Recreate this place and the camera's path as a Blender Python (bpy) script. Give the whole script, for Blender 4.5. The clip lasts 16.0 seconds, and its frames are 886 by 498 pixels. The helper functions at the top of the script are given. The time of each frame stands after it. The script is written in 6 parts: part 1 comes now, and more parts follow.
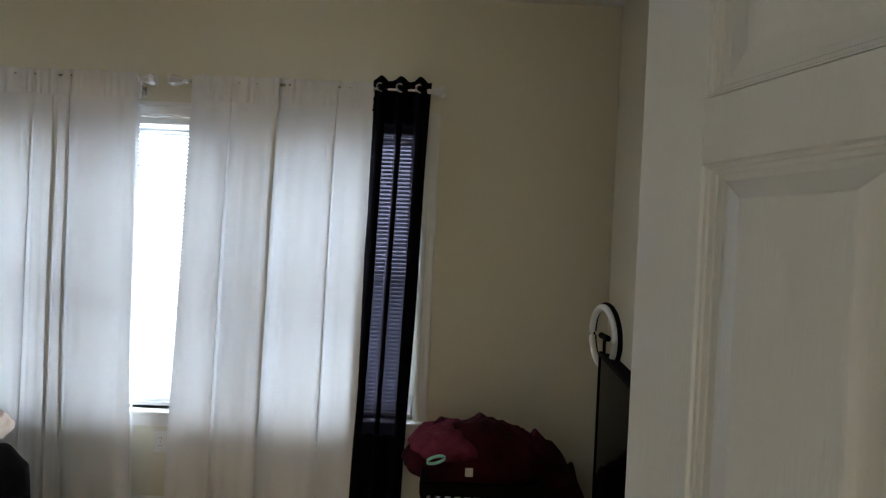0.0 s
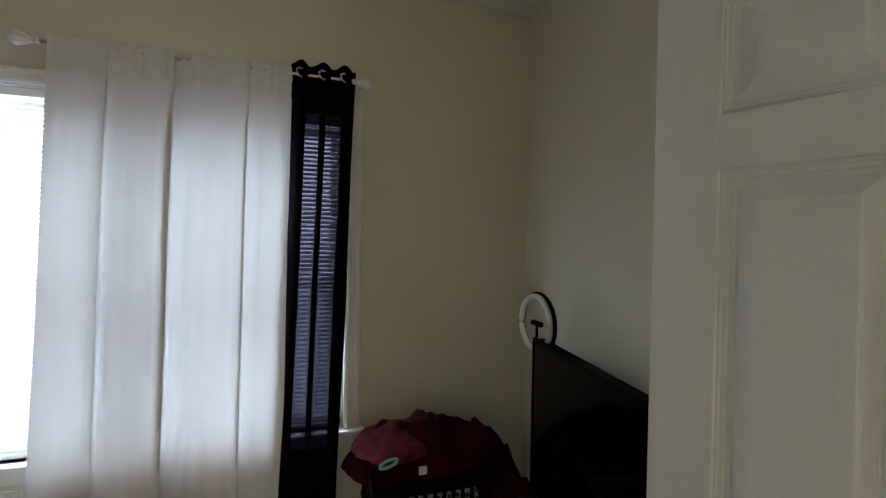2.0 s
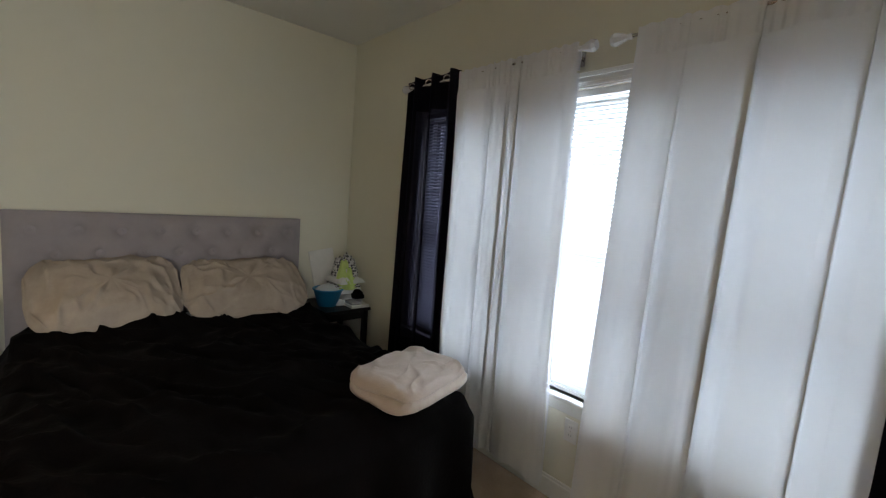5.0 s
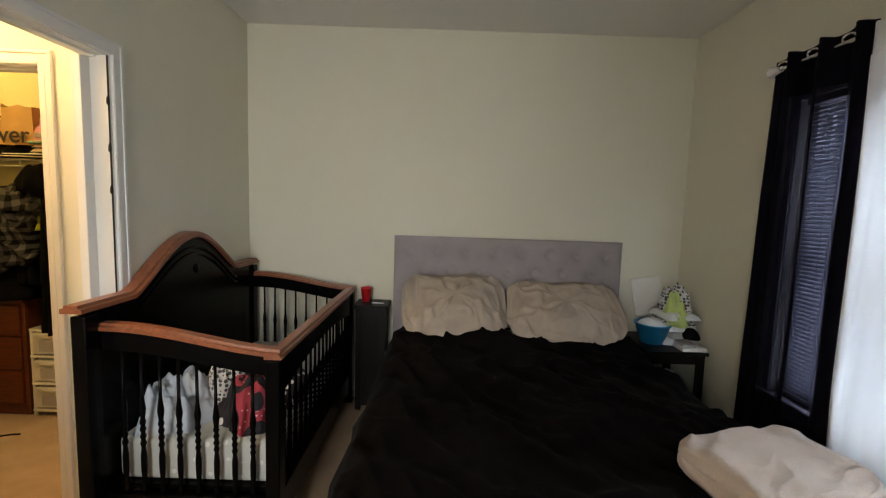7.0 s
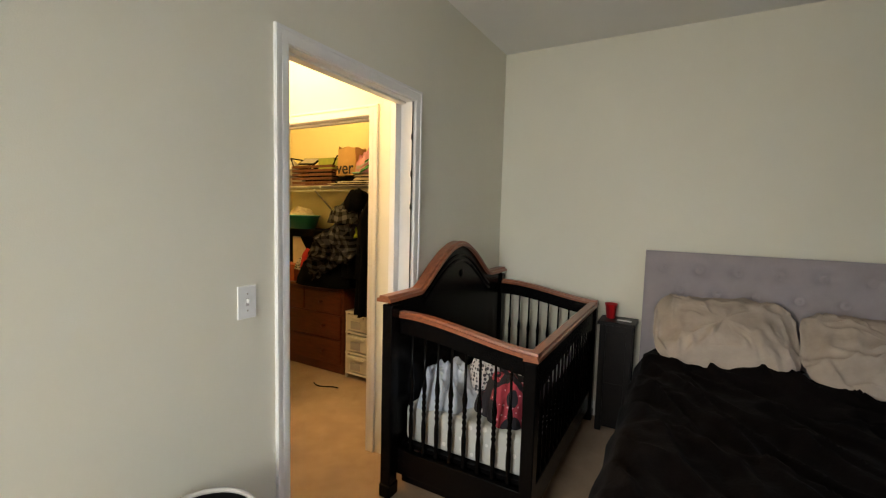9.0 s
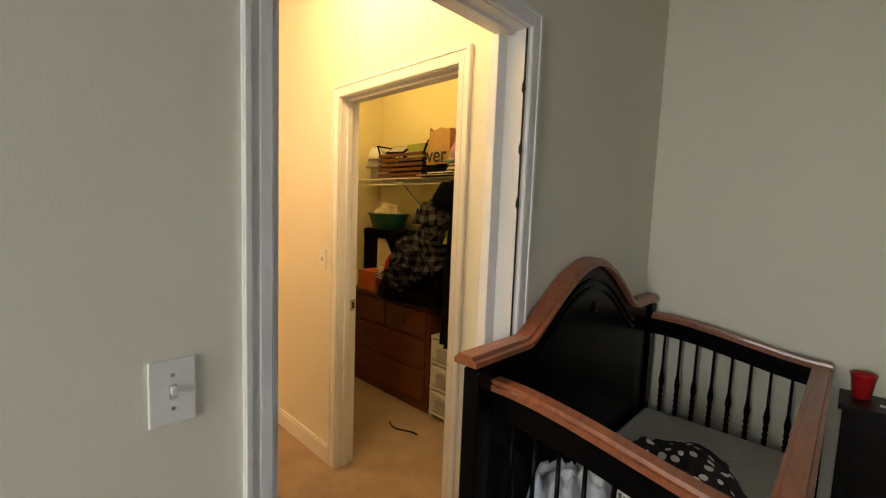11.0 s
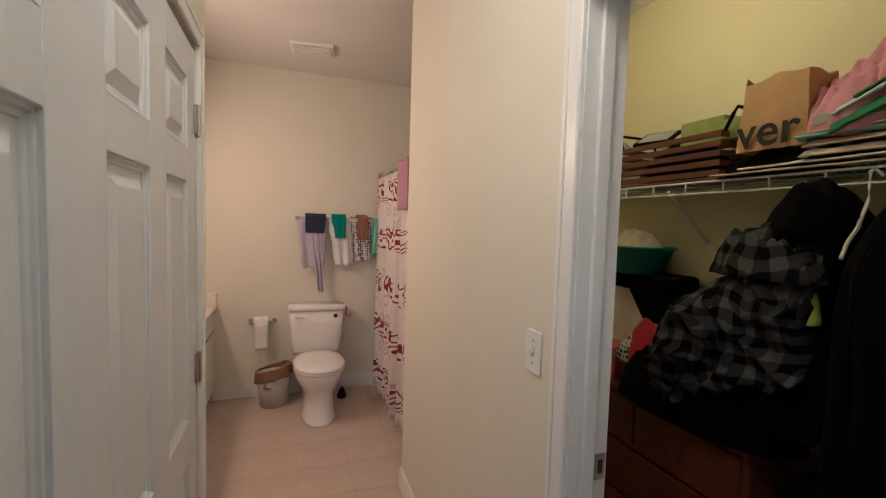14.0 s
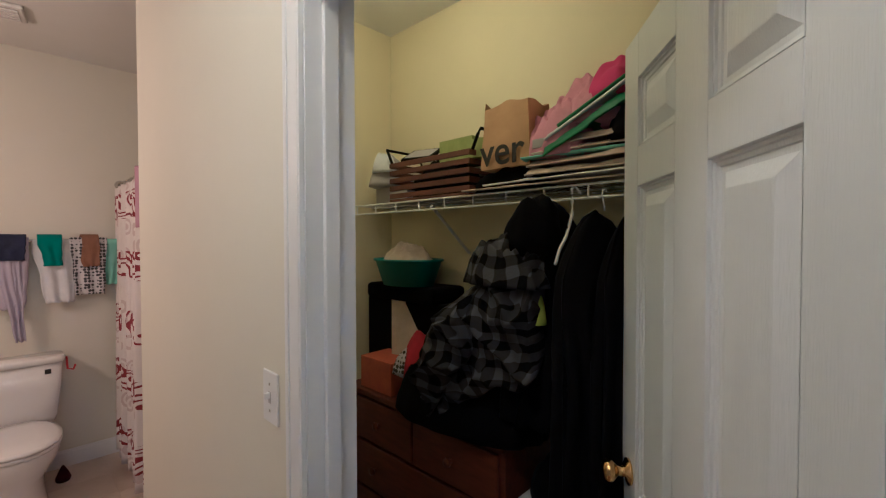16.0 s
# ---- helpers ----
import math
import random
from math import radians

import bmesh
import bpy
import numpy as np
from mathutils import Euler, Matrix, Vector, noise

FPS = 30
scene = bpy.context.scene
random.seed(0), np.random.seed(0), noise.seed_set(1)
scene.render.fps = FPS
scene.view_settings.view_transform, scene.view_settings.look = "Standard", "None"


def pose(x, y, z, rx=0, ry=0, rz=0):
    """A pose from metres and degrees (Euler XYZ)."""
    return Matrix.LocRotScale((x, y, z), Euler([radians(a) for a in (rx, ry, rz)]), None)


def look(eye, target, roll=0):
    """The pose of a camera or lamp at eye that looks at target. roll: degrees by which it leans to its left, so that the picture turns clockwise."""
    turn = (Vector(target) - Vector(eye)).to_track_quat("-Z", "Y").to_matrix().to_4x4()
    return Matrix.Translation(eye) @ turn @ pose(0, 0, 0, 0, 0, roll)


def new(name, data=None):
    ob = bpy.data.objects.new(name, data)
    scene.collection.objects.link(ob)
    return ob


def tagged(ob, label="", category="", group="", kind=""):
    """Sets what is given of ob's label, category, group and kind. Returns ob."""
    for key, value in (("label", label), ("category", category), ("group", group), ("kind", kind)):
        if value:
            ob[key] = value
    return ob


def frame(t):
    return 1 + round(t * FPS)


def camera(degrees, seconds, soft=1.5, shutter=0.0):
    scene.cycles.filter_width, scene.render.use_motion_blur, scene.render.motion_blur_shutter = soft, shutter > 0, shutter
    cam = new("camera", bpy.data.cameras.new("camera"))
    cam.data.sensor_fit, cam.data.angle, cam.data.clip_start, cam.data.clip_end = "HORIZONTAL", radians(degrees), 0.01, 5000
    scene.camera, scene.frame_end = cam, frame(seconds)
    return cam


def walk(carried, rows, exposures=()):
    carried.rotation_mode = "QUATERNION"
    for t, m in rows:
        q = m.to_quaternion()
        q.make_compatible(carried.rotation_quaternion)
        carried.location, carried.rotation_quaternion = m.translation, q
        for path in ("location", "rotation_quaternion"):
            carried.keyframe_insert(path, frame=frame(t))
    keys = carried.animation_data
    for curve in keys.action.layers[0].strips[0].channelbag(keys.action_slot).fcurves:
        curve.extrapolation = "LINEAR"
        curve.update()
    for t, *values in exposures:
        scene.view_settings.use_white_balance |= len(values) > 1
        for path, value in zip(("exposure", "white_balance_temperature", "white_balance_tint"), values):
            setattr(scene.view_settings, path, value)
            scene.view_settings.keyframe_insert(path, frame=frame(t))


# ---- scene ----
cam = camera(92.3, 16.0, soft=1.2)
PATH = [
    (0, (3.787, -2.21, 1.487), (3.779, -0.21, 1.471), 2.6),
    (0.5, (3.641, -2.168, 1.499), (3.956, -0.193, 1.5), 2.1),
    (1, (3.549, -2.144, 1.504), (4.096, -0.221, 1.502), 1.1),
    (1.5, (3.511, -2.148, 1.496), (4.11, -0.24, 1.491), 0.8),
    (2, (3.494, -2.147, 1.483), (4.087, -0.237, 1.466), 1.1),
    (2.5, (3.485, -2.112, 1.479), (3.841, -0.145, 1.434), 0.8),
    (3, (3.511, -2.043, 1.473), (3.49, -0.044, 1.405), 1.7),
    (3.5, (3.516, -2.01, 1.471), (2.976, -0.086, 1.381), 2.2),
    (3.7, (3.498, -2.013, 1.478), (2.753, -0.16, 1.368), 2.5),
    (4, (3.471, -2.012, 1.474), (2.489, -0.274, 1.348), 2.3),
    (4.2, (3.442, -2.001, 1.474), (2.351, -0.331, 1.331), 3.1),
    (6.3, (3.254, -1.753, 1.537), (1.338, -1.214, 1.339), 2.3),
    (6.5, (3.194, -1.78, 1.494), (1.242, -1.382, 1.315), 2.3),
    (7, (3.198, -1.792, 1.489), (1.207, -1.79, 1.295), 1.9),
    (7.5, (3.233, -1.827, 1.472), (1.277, -2.196, 1.281), 1.6),
    (8, (3.269, -1.866, 1.47), (1.387, -2.516, 1.282), 1.8),
    (8.5, (3.299, -1.89, 1.483), (1.495, -2.736, 1.305), 2.0),
    (8.7, (3.3, -1.896, 1.481), (1.528, -2.808, 1.311), 1.8),
    (10.8, (2.642, -2.368, 1.489), (1.137, -3.671, 1.302), 2.0),
    (11, (2.53, -2.421, 1.488), (1.098, -3.805, 1.302), 2.2),
    (11.5, (2.313, -2.637, 1.465), (1.036, -4.165, 1.281), 2.5),
    (11.8, (2.216, -2.802, 1.5), (1.037, -4.407, 1.311), 2.2),
    (11.9, (2.183, -2.863, 1.495), (1.033, -4.488, 1.306), 2.1),
    (12, (2.156, -2.9, 1.489), (1.034, -4.547, 1.317), 2.5),
    (12.5, (2.022, -3.146, 1.482), (1.161, -4.944, 1.328), 2.8),
    (13, (1.961, -3.323, 1.492), (1.395, -5.235, 1.335), 3.0),
    (13.5, (1.947, -3.518, 1.511), (1.461, -5.452, 1.367), 2.5),
    (14, (1.908, -3.599, 1.518), (1.219, -5.473, 1.399), 1.7),
    (14.5, (1.812, -3.626, 1.522), (0.756, -5.322, 1.418), 1.1),
    (15, (1.751, -3.608, 1.533), (0.432, -5.109, 1.46), 1.5),
    (15.5, (1.707, -3.597, 1.539), (0.289, -5.007, 1.491), 0.8),
    (16, (1.689, -3.638, 1.531), (0.256, -5.031, 1.489), -0.1),
]
walk(cam, [(t, look(eye, target, roll)) for t, eye, target, roll in PATH],
     exposures=[(0, 0.62, 6400, 8), (3, 0.58, 6400, 8), (4.2, 0.33, 6400, 8), (6.3, 0.42, 6500, 10), (7, 0.8, 6500, 10), (7.7, 1.25, 6500, 10), (8.7, 1.0, 6500, 10), (11, 0.45, 6500, 10), (11.7, 0.1, 6150, 10),
                (12.1, -0.15, 6150, 10), (12.5, -0.25, 6200, 10), (13.0, -0.22, 4600, 12), (13.5, -0.23, 4150, 13), (14.2, -0.23, 3920, 14), (15, -0.33, 3860, 15), (16, -0.29, 3820, 15)])

# ---- world, large lights ----
world = bpy.data.worlds.new("sky")
scene.world = world
world.use_nodes = True
wn = world.node_tree
sky = wn.nodes.new("ShaderNodeTexSky")
sky.sky_type, sky.sun_disc = "NISHITA", False
sky.sun_elevation, sky.sun_rotation = radians(50), radians(180)
wn.links.new(sky.outputs[0], wn.nodes["Background"].inputs[0])
wn.nodes["Background"].inputs[1].default_value = 0.15


def lamp(name, kind, energy, color, m, size=0.3, size_y=None):
    d = bpy.data.lights.new(name, kind)
    d.energy, d.color = energy, color
    if kind == "AREA":
        d.size = size
        if size_y:
            d.shape, d.size_y = "RECTANGLE", size_y
    elif kind == "SUN":
        d.angle = radians(size)
    else:
        d.shadow_soft_size = size
    ob = new(name, d)
    ob.matrix_world = m
    return ob


WARM = (1.0, 0.67, 0.32)
PEACH = (1.0, 0.51, 0.20)
lamp("overcast_sun", "SUN", 0.8, (1.0, 0.96, 0.9), pose(0, 0, 10, 40, 0, 180), 15)
lamp("window_daylight", "AREA", 90, (0.77, 0.89, 1.0), pose(2.32, 0.20, 1.32, -90, 0, 0), 2.6, 1.45)
# hall area lamp: unseen fill, added to lift the bedroom's ambient light
lamp("hall_fill_light", "AREA", 85, (0.98, 0.98, 0.95), pose(5.85, -2.6, 1.6, 0, 90, 0), 1.6, 1.6)
lamp("passage_lamp", "POINT", 22, WARM, pose(1.85, -4.05, 2.58), 0.10)
lamp("closet_lamp", "POINT", 12, (1.0, 0.63, 0.20), pose(0.8, -4.9, 2.62), 0.08)
lamp("vanity_lamp", "AREA", 24, PEACH, pose(2.85, -6.3, 2.15, 0, 62, 0), 0.25, 0.7)

# ---- materials ----


def mat(name, color, rough=0.6, color2=None, scale=8.0, bump=0.0, bscale=120.0, metal=0.0, coat=0.0, stretch=(1, 1, 1), sheen=0.0, trans=0.0, see=0.0, vary=0.0, spec=0.5, tint=(1, 1, 1)):
    """A node material: two colours mixed by noise at two scales, roughness, fine relief."""
    m = bpy.data.materials.new(name)
    m.use_nodes = True
    nt = m.node_tree
    b = nt.nodes["Principled BSDF"]
    out = nt.nodes["Material Output"]
    tc = nt.nodes.new("ShaderNodeTexCoord")
    mp = nt.nodes.new("ShaderNodeMapping")
    mp.inputs["Scale"].default_value = stretch
    nt.links.new(tc.outputs["Object"], mp.inputs[0])
    n1 = nt.nodes.new("ShaderNodeTexNoise")
    n1.inputs["Scale"].default_value, n1.inputs["Detail"].default_value = scale, 6
    n1.inputs["Roughness"].default_value = 0.65
    nt.links.new(mp.outputs[0], n1.inputs["Vector"])
    mix = nt.nodes.new("ShaderNodeMix")
    mix.data_type = "RGBA"
    c2 = color2 or tuple(c * 0.9 for c in color)
    mix.inputs[6].default_value, mix.inputs[7].default_value = (*c2, 1), (*color, 1)
    ramp = nt.nodes.new("ShaderNodeMapRange")
    ramp.inputs[1].default_value, ramp.inputs[2].default_value = 0.3, 0.68
    nt.links.new(n1.outputs[0], ramp.inputs[0])
    nt.links.new(ramp.outputs[0], mix.inputs[0])
    last = mix.outputs[2]
    if vary:
        oi = nt.nodes.new("ShaderNodeObjectInfo")
        mr = nt.nodes.new("ShaderNodeMapRange")
        mr.inputs[3].default_value, mr.inputs[4].default_value = 1 - vary, 1 + vary
        nt.links.new(oi.outputs["Random"], mr.inputs[0])
        hs = nt.nodes.new("ShaderNodeHueSaturation")
        nt.links.new(mr.outputs[0], hs.inputs["Value"])
        nt.links.new(last, hs.inputs["Color"])
        last = hs.outputs[0]
    nt.links.new(last, b.inputs["Base Color"])
    rr = nt.nodes.new("ShaderNodeMapRange")
    rr.inputs[3].default_value, rr.inputs[4].default_value = rough * 0.88, min(1, rough * 1.1)
    nt.links.new(n1.outputs[0], rr.inputs[0])
    nt.links.new(rr.outputs[0], b.inputs["Roughness"])
    b.inputs["Metallic"].default_value = metal
    b.inputs["Specular IOR Level"].default_value = spec
    b.inputs["Coat Weight"].default_value = coat
    b.inputs["Sheen Weight"].default_value = sheen
    if bump:
        n2 = nt.nodes.new("ShaderNodeTexNoise")
        n2.inputs["Scale"].default_value, n2.inputs["Detail"].default_value = bscale, 4
        nt.links.new(mp.outputs[0], n2.inputs["Vector"])
        bp = nt.nodes.new("ShaderNodeBump")
        bp.inputs["Strength"].default_value, bp.inputs["Distance"].default_value = bump, 0.004
        nt.links.new(n2.outputs[0], bp.inputs["Height"])
        nt.links.new(bp.outputs[0], b.inputs["Normal"])
    shader = b.outputs[0]
    if trans:
        tr = nt.nodes.new("ShaderNodeBsdfTranslucent")
        nt.links.new(last, tr.inputs[0])
        ms = nt.nodes.new("ShaderNodeMixShader")
        ms.inputs[0].default_value = trans
        nt.links.new(shader, ms.inputs[1])
        nt.links.new(tr.outputs[0], ms.inputs[2])
        shader = ms.outputs[0]
    if see:
        tp = nt.nodes.new("ShaderNodeBsdfTransparent")
        tp.inputs[0].default_value = (*tint, 1)
        ms = nt.nodes.new("ShaderNodeMixShader")
        ms.inputs[0].default_value = see
        nt.links.new(shader, ms.inputs[1])
        nt.links.new(tp.outputs[0], ms.inputs[2])
        shader = ms.outputs[0]
    nt.links.new(shader, out.inputs[0])
    return m


def patterned(m, color, kind, scale, lo, hi):
    """Lays a second colour over a material by a Voronoi (dots, rings) or checker pattern."""
    nt = m.node_tree
    b = nt.nodes["Principled BSDF"]
    tc = nt.nodes.new("ShaderNodeTexCoord")
    src = b.inputs["Base Color"].links[0].from_socket
    mix = nt.nodes.new("ShaderNodeMix")
    mix.data_type = "RGBA"
    mix.inputs[7].default_value = (*color, 1)
    nt.links.new(src, mix.inputs[6])
    if kind == "plaid":
        t = nt.nodes.new("ShaderNodeTexChecker")
        t.inputs["Scale"].default_value = scale
        n = nt.nodes.new("ShaderNodeTexNoise")
        n.inputs["Scale"].default_value = 9
        add = nt.nodes.new("ShaderNodeVectorMath")
        add.operation = "MULTIPLY_ADD"
        add.inputs[1].default_value = (0.10, 0.10, 0.10)
        nt.links.new(n.outputs["Color"], add.inputs[0])
        nt.links.new(tc.outputs["Object"], add.inputs[2])
        nt.links.new(tc.outputs["Object"], n.inputs["Vector"])
        nt.links.new(add.outputs[0], t.inputs[0])
        mul = nt.nodes.new("ShaderNodeMath")
        mul.operation = "MULTIPLY"
        nt.links.new(t.outputs["Fac"], mul.inputs[0])
        nt.links.new(n.outputs[0], mul.inputs[1])
        nt.links.new(mul.outputs[0], mix.inputs[0])
    elif kind == "checker":
        t = nt.nodes.new("ShaderNodeTexChecker")
        t.inputs["Scale"].default_value = scale
        nt.links.new(tc.outputs["Object"], t.inputs[0])
        nt.links.new(t.outputs["Fac"], mix.inputs[0])
    else:
        t = nt.nodes.new("ShaderNodeTexVoronoi")
        t.inputs["Scale"].default_value = scale
        t.inputs["Randomness"].default_value = 0.55 if kind == "rings" else 0.35
        nt.links.new(tc.outputs["Object"], t.inputs["Vector"])
        r = nt.nodes.new("ShaderNodeValToRGB")
        e = r.color_ramp.elements
        r.color_ramp.interpolation = "CONSTANT"
        if kind == "rings":
            e[0].color, e[1].color = (0, 0, 0, 1), (1, 1, 1, 1)
            e[1].position = lo
            a = e.new(hi)
            a.color = (0, 0, 0, 1)
            a = e.new(0.10)
            a.color = (1, 1, 1, 1)
            a = e.new(0.16)
            a.color = (0, 0, 0, 1)
        else:
            e[0].color, e[1].color = (1, 1, 1, 1), (0, 0, 0, 1)
            e[1].position = hi
        nt.links.new(t.outputs["Distance"], r.inputs[0])
        nt.links.new(r.outputs[0], mix.inputs[0])
    nt.links.new(mix.outputs[2], b.inputs["Base Color"])
    for node in nt.nodes:
        if node.type == "BSDF_TRANSLUCENT":
            nt.links.new(mix.outputs[2], node.inputs[0])
    return m


def buffalo(m, dark, pale, cell):
    """Checked cloth: two sets of stripes that deepen where they cross, pulled about by folds."""
    nt = m.node_tree
    b = nt.nodes["Principled BSDF"]
    tc = nt.nodes.new("ShaderNodeTexCoord")
    n = nt.nodes.new("ShaderNodeTexNoise")
    n.inputs["Scale"].default_value = 5.0
    warp = nt.nodes.new("ShaderNodeVectorMath")
    warp.operation = "MULTIPLY_ADD"
    warp.inputs[1].default_value = (0.16, 0.16, 0.16)
    nt.links.new(tc.outputs["Object"], n.inputs["Vector"])
    nt.links.new(n.outputs["Color"], warp.inputs[0])
    nt.links.new(tc.outputs["Object"], warp.inputs[2])
    sep = nt.nodes.new("ShaderNodeSeparateXYZ")
    nt.links.new(warp.outputs[0], sep.inputs[0])
    total = None
    for axis in (1, 2):
        wave = nt.nodes.new("ShaderNodeMath")
        wave.operation = "PINGPONG"
        wave.inputs[1].default_value = cell / 2
        nt.links.new(sep.outputs[axis], wave.inputs[0])
        step = nt.nodes.new("ShaderNodeMapRange")
        step.inputs[1].default_value, step.inputs[2].default_value = cell * 0.23, cell * 0.27
        step.inputs[4].default_value = 0.5
        nt.links.new(wave.outputs[0], step.inputs[0])
        if total is None:
            total = step.outputs[0]
        else:
            add = nt.nodes.new("ShaderNodeMath")
            nt.links.new(total, add.inputs[0])
            nt.links.new(step.outputs[0], add.inputs[1])
            power = nt.nodes.new("ShaderNodeMath")
            power.operation = "POWER"
            power.inputs[1].default_value = 1.6
            nt.links.new(add.outputs[0], power.inputs[0])
            total = power.outputs[0]
    mix = nt.nodes.new("ShaderNodeMix")
    mix.data_type = "RGBA"
    mix.inputs[6].default_value, mix.inputs[7].default_value = (*dark, 1), (*pale, 1)
    nt.links.new(total, mix.inputs[0])
    nt.links.new(mix.outputs[2], b.inputs["Base Color"])
    return m


def scrollwork(m, color):
    """Dark printed scrolls in bands across a hanging cloth."""
    nt = m.node_tree
    b = nt.nodes["Principled BSDF"]
    src = b.inputs["Base Color"].links[0].from_socket
    tc = nt.nodes.new("ShaderNodeTexCoord")
    flat = nt.nodes.new("ShaderNodeMapping")
    flat.inputs["Scale"].default_value = (0.15, 1.0, 1.0)
    nt.links.new(tc.outputs["Object"], flat.inputs[0])
    n = nt.nodes.new("ShaderNodeTexNoise")
    n.inputs["Scale"].default_value, n.inputs["Detail"].default_value = 7.0, 0.0
    nt.links.new(flat.outputs[0], n.inputs["Vector"])
    line = nt.nodes.new("ShaderNodeMath")
    line.operation = "PINGPONG"
    line.inputs[1].default_value = 0.055
    nt.links.new(n.outputs[0], line.inputs[0])
    thin = nt.nodes.new("ShaderNodeMath")
    thin.operation = "LESS_THAN"
    thin.inputs[1].default_value = 0.020
    nt.links.new(line.outputs[0], thin.inputs[0])
    sep = nt.nodes.new("ShaderNodeSeparateXYZ")
    nt.links.new(tc.outputs["Object"], sep.inputs[0])
    band = nt.nodes.new("ShaderNodeMath")
    band.operation = "PINGPONG"
    band.inputs[1].default_value = 0.19
    nt.links.new(sep.outputs[2], band.inputs[0])
    inside = nt.nodes.new("ShaderNodeMath")
    inside.operation = "GREATER_THAN"
    inside.inputs[1].default_value = 0.105
    nt.links.new(band.outputs[0], inside.inputs[0])
    both = nt.nodes.new("ShaderNodeMath")
    both.operation = "MULTIPLY"
    nt.links.new(thin.outputs[0], both.inputs[0])
    nt.links.new(inside.outputs[0], both.inputs[1])
    mix = nt.nodes.new("ShaderNodeMix")
    mix.data_type = "RGBA"
    mix.inputs[7].default_value = (*color, 1)
    nt.links.new(both.outputs[0], mix.inputs[0])
    nt.links.new(src, mix.inputs[6])
    nt.links.new(mix.outputs[2], b.inputs["Base Color"])
    for node in nt.nodes:
        if node.type == "BSDF_TRANSLUCENT":
            nt.links.new(mix.outputs[2], node.inputs[0])
    return m


M_WALL = mat("cream_wall_paint", (0.75, 0.72, 0.60), 0.62, (0.72, 0.69, 0.57), 1.6, 0.12, 260)
M_CLOSETWALL = mat("warm_cream_wall_paint", (0.76, 0.69, 0.42), 0.65, (0.73, 0.66, 0.39), 1.6, 0.12, 260)
M_CEIL = mat("ceiling_paint", (0.80, 0.79, 0.75), 0.85, (0.77, 0.76, 0.72), 2.0, 0.3, 180)
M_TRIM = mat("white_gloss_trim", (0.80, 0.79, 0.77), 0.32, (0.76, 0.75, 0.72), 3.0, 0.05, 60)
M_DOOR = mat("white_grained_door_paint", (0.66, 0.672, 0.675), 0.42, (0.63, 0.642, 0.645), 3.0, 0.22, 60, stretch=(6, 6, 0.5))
M_CARPET = mat("tan_carpet", (0.44, 0.31, 0.20), 0.95, (0.31, 0.21, 0.13), 5.0, 1.0, 420, sheen=0.2)
M_VINYL = mat("beige_vinyl", (0.60, 0.50, 0.40), 0.34, (0.50, 0.40, 0.31), 4.0, 0.08, 90)
M_VINYL2 = mat("beige_vinyl_joint", (0.53, 0.435, 0.345), 0.4)
M_SHEER = mat("white_sheer_fabric", (0.84, 0.84, 0.86), 0.9, (0.80, 0.80, 0.83), 3.0, 0.2, 900, trans=0.108, see=0.011)
M_BLACKCURT = mat("black_curtain_fabric", (0.007, 0.006, 0.012), 0.9, (0.004, 0.003, 0.008), 6.0, 0.2, 900, see=0.045, spec=0.05, tint=(0.76, 0.71, 0.97))
M_BLACKHEM = mat("black_curtain_hem", (0.006, 0.005, 0.010), 0.9, None, 6.0, 0.2, 900, spec=0.05)
M_BLIND = mat("white_blind_slat", (0.76, 0.78, 0.82), 0.45, trans=0.08)
M_CHROME = mat("brushed_nickel", (0.62, 0.60, 0.58), 0.25, metal=1.0)
M_ACRYL = mat("clear_finial", (0.80, 0.80, 0.82), 0.08, coat=0.5)
M_BRASS = mat("polished_brass", (0.80, 0.55, 0.18), 0.16, (0.70, 0.46, 0.14), 12, metal=1.0)
M_STEEL = mat("aged_hinge_steel", (0.45, 0.42, 0.36), 0.4, metal=1.0)
M_PLASTW = mat("white_plastic", (0.82, 0.81, 0.78), 0.35)
M_DARKHOLE = mat("dark_gap", (0.02, 0.02, 0.02), 0.9)
M_VELVET = mat("black_plush_blanket", (0.0045, 0.003, 0.003), 0.9, (0.0015, 0.001, 0.001), 5.0, 0.6, 60, spec=0.05, sheen=0.015)
M_TUFT = mat("grey_velvet_upholstery", (0.36, 0.32, 0.335), 0.8, (0.30, 0.265, 0.28), 4.0, 0.3, 300, sheen=0.4)
M_PILLOW = mat("taupe_pillowcase", (0.46, 0.385, 0.32), 0.85, (0.36, 0.295, 0.24), 7.0, 0.8, 16)
M_TOWEL = mat("beige_plush_throw", (0.66, 0.53, 0.44), 0.95, (0.55, 0.43, 0.35), 7.0, 0.8, 150, sheen=0.4)
M_BLACKWOOD = mat("black_lacquered_wood", (0.0035, 0.003, 0.003), 0.26, (0.0015, 0.0015, 0.0015), 4.0, 0.08, 40, spec=0.10)
M_CHERRY = mat("cherry_stained_wood", (0.32, 0.105, 0.045), 0.36, (0.17, 0.052, 0.024), 9.0, 0.1, 40, coat=0.3, stretch=(1, 6, 6))
M_SHEET = patterned(mat("grey_star_sheet", (0.50, 0.51, 0.49), 0.9, None, 5, 0.2, 200), (0.66, 0.66, 0.64), "dots", 14, 0, 0.16)
M_STARS = patterned(mat("navy_star_blanket", (0.012, 0.011, 0.018), 0.9, None, 5, 0.3, 100), (0.75, 0.72, 0.72), "dots", 19, 0, 0.30)
M_PALEBLUE = mat("pale_blue_cotton", (0.60, 0.64, 0.70), 0.9, (0.40, 0.45, 0.54), 9, 0.4, 60)
